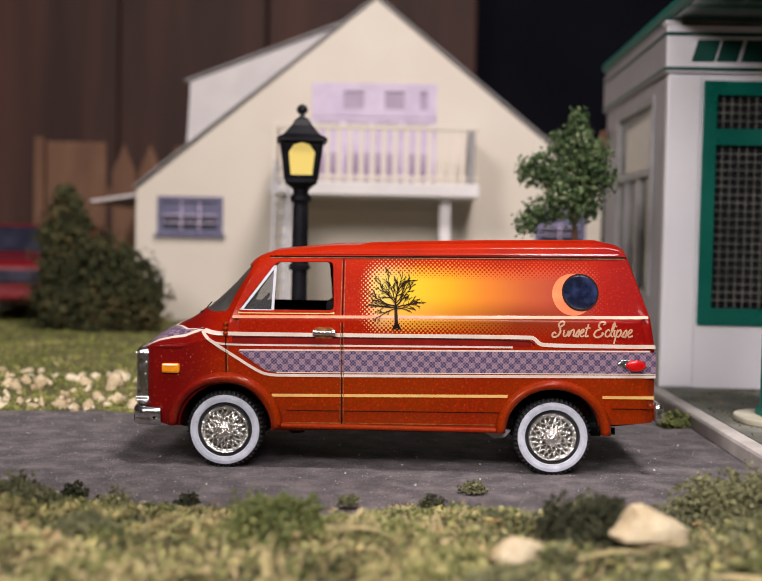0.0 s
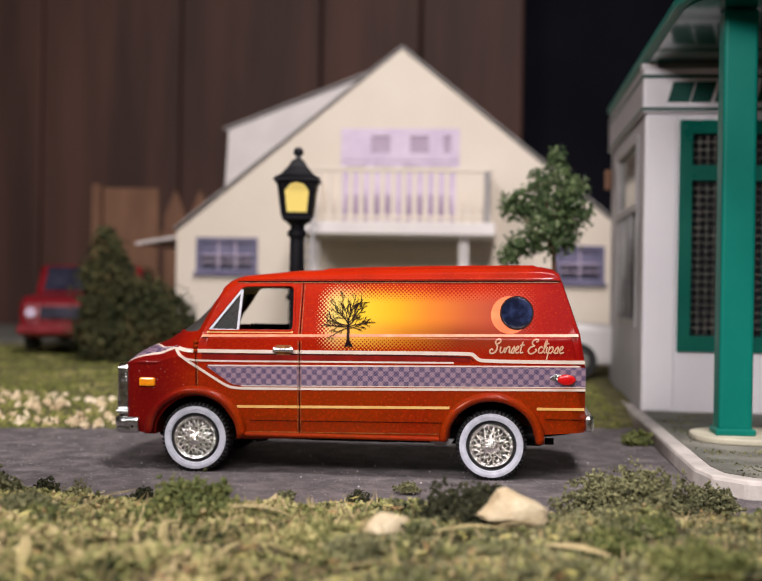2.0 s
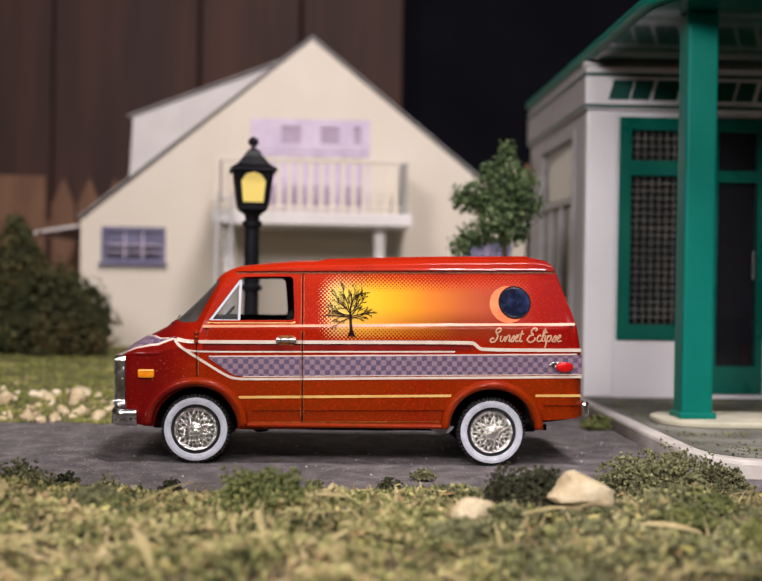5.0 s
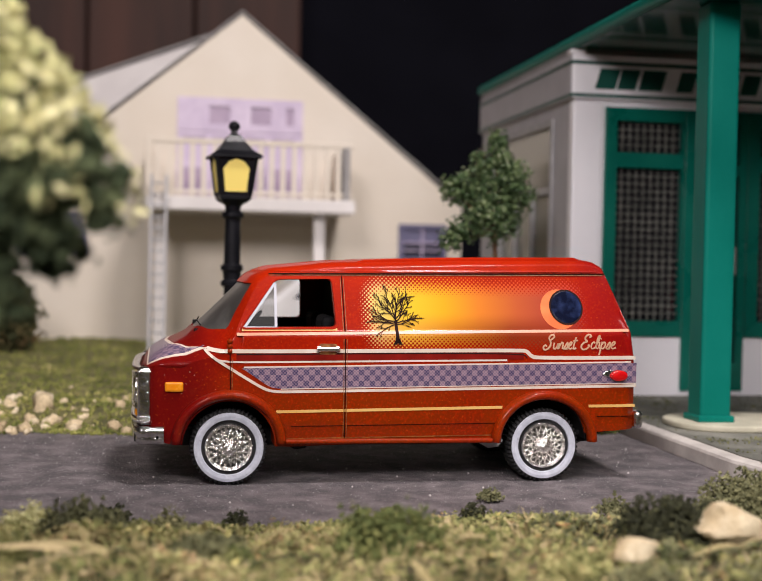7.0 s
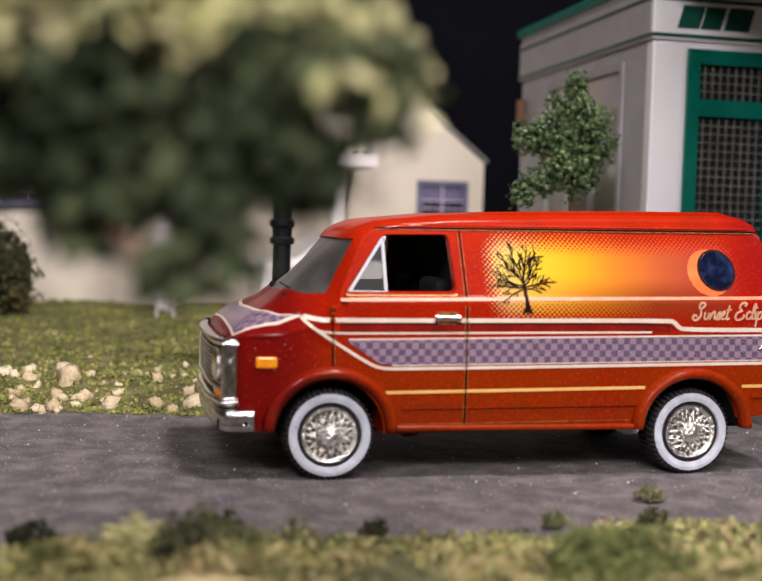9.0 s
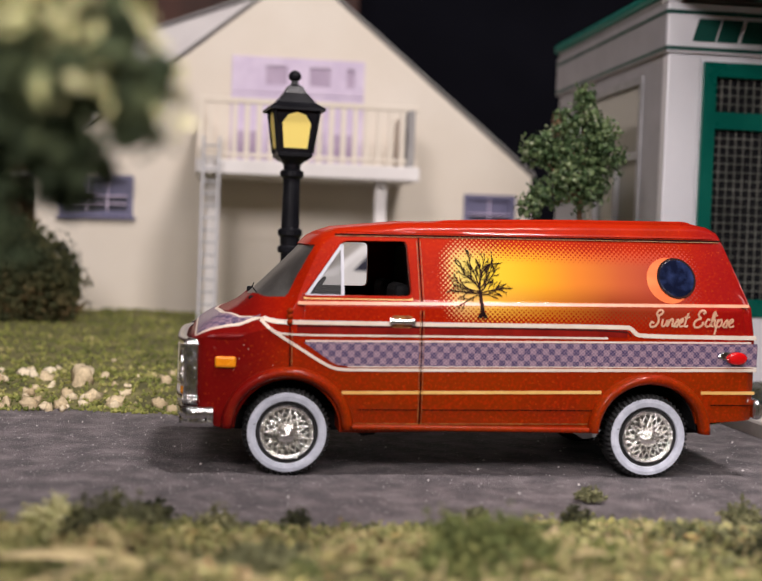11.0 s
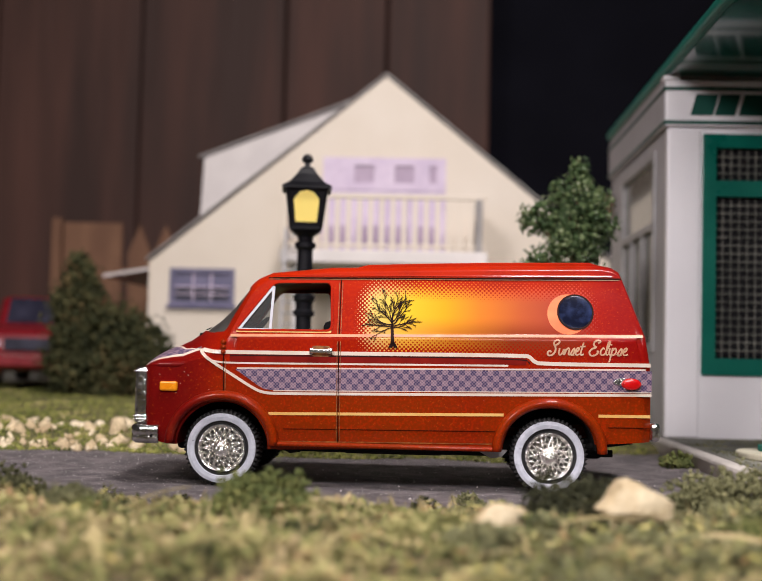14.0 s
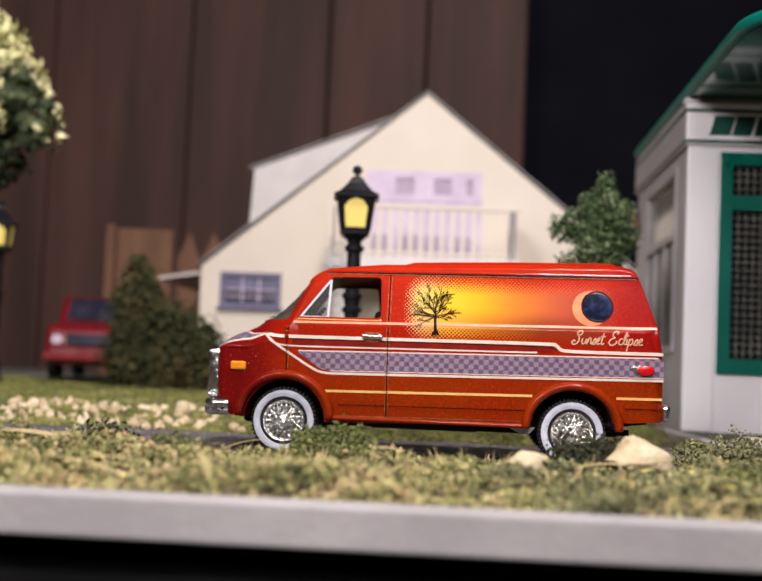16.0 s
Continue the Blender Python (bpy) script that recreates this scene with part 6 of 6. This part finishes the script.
        zc, h = (z0 + z1) / 2, (z1 - z0) / 2
        for k in range(25):
            y = y0 + (y1 - y0) * k / 24
            ring = []
            for i in range(12):
                a = 2 * math.pi * (i + 0.5) / 12
                c, q = math.cos(a), math.sin(a)
                ring.append(bm.verts.new((nose(y, out) + deep / 2 - deep / 2 * math.copysign(abs(c) ** 0.55, c), y, zc + h * math.copysign(abs(q) ** 0.55, q))))
            rings.append(ring)
        for p, q in zip(rings, rings[1:]):
            for i in range(12):
                bm.faces.new((p[i], p[(i + 1) % 12], q[(i + 1) % 12], q[i]))
        bm.faces.new(rings[0]), bm.faces.new(rings[-1])
        bmesh.ops.recalc_face_normals(bm, faces=bm.faces)
        return bm

    g = part("grille", bent_bar(0.06, WIDE - 0.06, 1.47, 1.55, 0.09, 0.12), CHROME, v, "chrome grille surround", smooth=True)
    part("lower_bar", bent_bar(0.06, WIDE - 0.06, 0.8, 0.9, 0.1, 0.18), CHROME, g, smooth=True)
    part("middle_bar", bent_bar(0.22, WIDE - 0.22, 0.99, 1.03, 0.09, 0.08), CHROME, g, smooth=True)
    for y in (0.04, WIDE - 0.2):
        part("grille_post", box(-3.385, -3.2, y, y + 0.16, 0.81, 1.57, 0.055, 4), WORNCHROME, g, "rounded chrome post of the grille", smooth=True)
        for z in (0.86, 0.9, 1.5):
            part("post_rib", box(-3.392, -3.21, y - 0.006, y + 0.166, z, z + 0.018, 0.006), CHROME, g)
    for k in range(8):
        z = 1.06 + 0.051 * k
        part("grille_bar", bent_bar(0.2, WIDE - 0.2, z, z + 0.015, 0.085, 0.05), CHROME, g)
    part("grille_back", box(-3.33, -3.16, 0.07, WIDE - 0.07, 0.8, 1.56), MATTBLACK, g)
    for y in (0.5, WIDE - 0.5):
        part("turn_signal", box(-3.42, -3.3, y - 0.17, y + 0.17, 0.905, 0.985, 0.01), AMBER, g, "amber turn signal")
        part("headlight", lathe([(0.2, 0.04), (0.2, -0.02), (0.17, -0.035), (0.1, -0.05), (0.02, -0.055)], 20, axis="y"), CHROME, v, "round headlight", (-3.4, y, 1.25), (0, 0, -90))
    # bumper: one folded strip that wraps round both corners
    plan = eased([(-3.03, -0.03), (-3.25, -0.035), (-3.36, -0.01), (-3.4, 0.14), (-3.44, 0.6), (-3.47, WIDE / 2)], 2)
    plan += [(x, WIDE - y) for x, y in plan[-2::-1]]
    bm, rings = bmesh.new(), []
    for k, (x, y) in enumerate(plan):
        a, b = Vector(plan[max(k - 1, 0)]), Vector(plan[min(k + 1, len(plan) - 1)])
        out = Vector(((b - a).y, -(b - a).x)).normalized() * -1
        rings.append([bm.verts.new((x + out.x * o, y + out.y * o, z)) for o, z in ((-0.07, 0.785), (-0.01, 0.795), (0.025, 0.77), (0.03, 0.69), (0.012, 0.665), (0.02, 0.64), (0.015, 0.575), (-0.02, 0.55), (-0.07, 0.56))])
    for p, q in zip(rings, rings[1:]):
        for i in range(9):
            bm.faces.new((p[i], p[(i + 1) % 9], q[(i + 1) % 9], q[i]))
    bm.faces.new(rings[0]), bm.faces.new(rings[-1])
    bmesh.ops.recalc_face_normals(bm, faces=bm.faces)
    fb = part("front_bumper", bm, WORNCHROME, v, "chrome front bumper wrapping the corners", smooth=True)
    for y in (-0.062, WIDE + 0.03):
        part("bumper_bolt", rod((-3.12, y, 0.65), (-3.12, y + 0.03, 0.65), 0.018, seg=8), MATTBLACK, fb)
    part("bumper_mount", box(-3.42, -2.9, 0.12, WIDE - 0.12, 0.58, 0.76), MATTBLACK, v)
    part("rear_bumper", box(3.5, 3.64, 0.0, WIDE, 0.73, 0.98, 0.06, 3), WORNCHROME, v, "chrome rear bumper")
    # small fittings
    mk = part("side_marker", box(-3.03, -2.79, -0.045, 0.06, 1.25, 1.38, 0.025), AMBER, v, "amber side marker lamp")
    rm = part("rear_marker", prism([(3.24 + 0.13 * math.cos(a), 1.485 + 0.08 * math.sin(a)) for a in [2 * math.pi * k / 20 for k in range(20)]], -0.07, 0.05, bevel=0.03), REDLENS, v, "red oval rear side marker lamp", smooth=True)
    part("marker_base", prism(rounded([(2.99, 1.5), (3.06, 1.56), (3.16, 1.565), (3.22, 1.47), (3.08, 1.46)], 0.03), -0.03, 0.05, bevel=0.012), WORNCHROME, rm, "small bright metal base")
    h = part("door_handle", box(-1.03, -0.72, -0.075, -0.035, 1.8, 1.86, 0.018, 3), CHROME, v, "chrome door handle")
    part("handle_recess", prism(rounded([(-1.0, 1.755), (-1.0, 1.9), (-0.75, 1.9), (-0.75, 1.755)], 0.04), -0.006, 0.03), INK_WORN_GLINT, h, "pale ochre edge round the handle")
    for x in (-1.0, -0.75):
        part("handle_mount", box(x - 0.03, x + 0.03, -0.05, 0.05, 1.79, 1.87, 0.012), CHROME, h)
    for y in (0.75, 1.9):
        part("wiper", rod((-2.56, y, hood_z(-2.56, y) + 0.012), (-2.6, y + 0.6, hood_z(-2.6, y + 0.6) + 0.012), 0.008, seg=5), MATTBLACK, v)
    for y in (0.7, 1.85):
        z = hood_z(-2.62, y)
        part("wiper_mount", box(-2.65, -2.58, y, y + 0.07, z - 0.05, z + 0.02, 0.015), MATTBLACK, v)
    # hood print: a strip along the nose with a wing running back on each side
    def hood_patch(grow, lift):
        hp = bmesh.new()
        rear = [(-3.06 + grow, 1.5), (-2.98 + grow, 0.6), (-2.78 + grow, 0.32), (-2.56 + grow, 0.17), (-2.5 + grow, 0.13)]

        def grid(x0, x1, span):
            rows = []
            for i in range(17):
                x = x0 + (x1 - x0) * i / 16
                a, b = span(x)
                rows.append([hp.verts.new((x, a + (b - a) * j / 24, hood_z(x, a + (b - a) * j / 24) + lift)) for j in range(25)])
            for ra, rb in zip(rows, rows[1:]):
                for j in range(24):
                    hp.faces.new((ra[j], ra[j + 1], rb[j + 1], rb[j]))

        near = lambda x: 0.16 - grow + 0.05 * math.sin(2.2 * (x + 3.3)) + max(0.0, -3.16 - x) ** 2 * 8
        wing = lambda x: max(near(x) + 0.004, lerp_table([(q[0], q[1]) for q in rear], x))
        grid(-3.25 - grow * 0.5, -3.06 + grow, lambda x: (near(x), WIDE - near(x)))
        grid(-3.06 + grow, -2.52 + grow, lambda x: (near(x), wing(x)))
        grid(-3.06 + grow, -2.52 + grow, lambda x: (WIDE - wing(x), WIDE - near(x)))
        r = bmesh.ops.extrude_face_region(hp, geom=hp.faces[:])
        bmesh.ops.translate(hp, vec=(0, 0, -0.012), verts=[e for e in r["geom"] if isinstance(e, bmesh.types.BMVert)])
        bmesh.ops.recalc_face_normals(hp, faces=hp.faces)
        return hp
    part("hood_border", hood_patch(0.045, 0.007), INK_WHITE, body, "cream border line on the hood")
    part("hood_print", hood_patch(0.0, 0.013), BAND, body, "lilac pattern on the hood")
    # underside
    part("chassis", box(-2.9, 2.95, 0.6, WIDE - 0.6, 0.44, 0.72, 0.05), MATTBLACK, v)
    for x, z in HUBS:
        part("axle", rod((x, 0.3, z), (x, WIDE - 0.3, z), 0.07, seg=10), MATTBLACK, v)
    part("tank", box(-0.6, 0.8, 0.7, 1.4, 0.42, 0.56, 0.05), MATTBLACK, v)
    for x in (-1.28, 1.42):
        part("spring_hanger", prism([(x - 0.2, 0.56), (x + 0.22, 0.56), (x + 0.14, 0.47), (x, 0.45)], 0.16, 0.3), STEEL if x > 0 else MATTBLACK, v, "small bare metal bracket under the sill")
    part("tail_pipe", rod((2.7, 0.35, 0.62), (3.3, 0.2, 0.72), 0.04, seg=10), MATTBLACK, v)
    part("exhaust", rod((-0.9, 0.95, 0.46), (3.1, 0.6, 0.52), 0.05, seg=10), MATTBLACK, v)
    for far in (False, True):
        for x, _ in HUBS:
            wheel(v, x, far)


van()
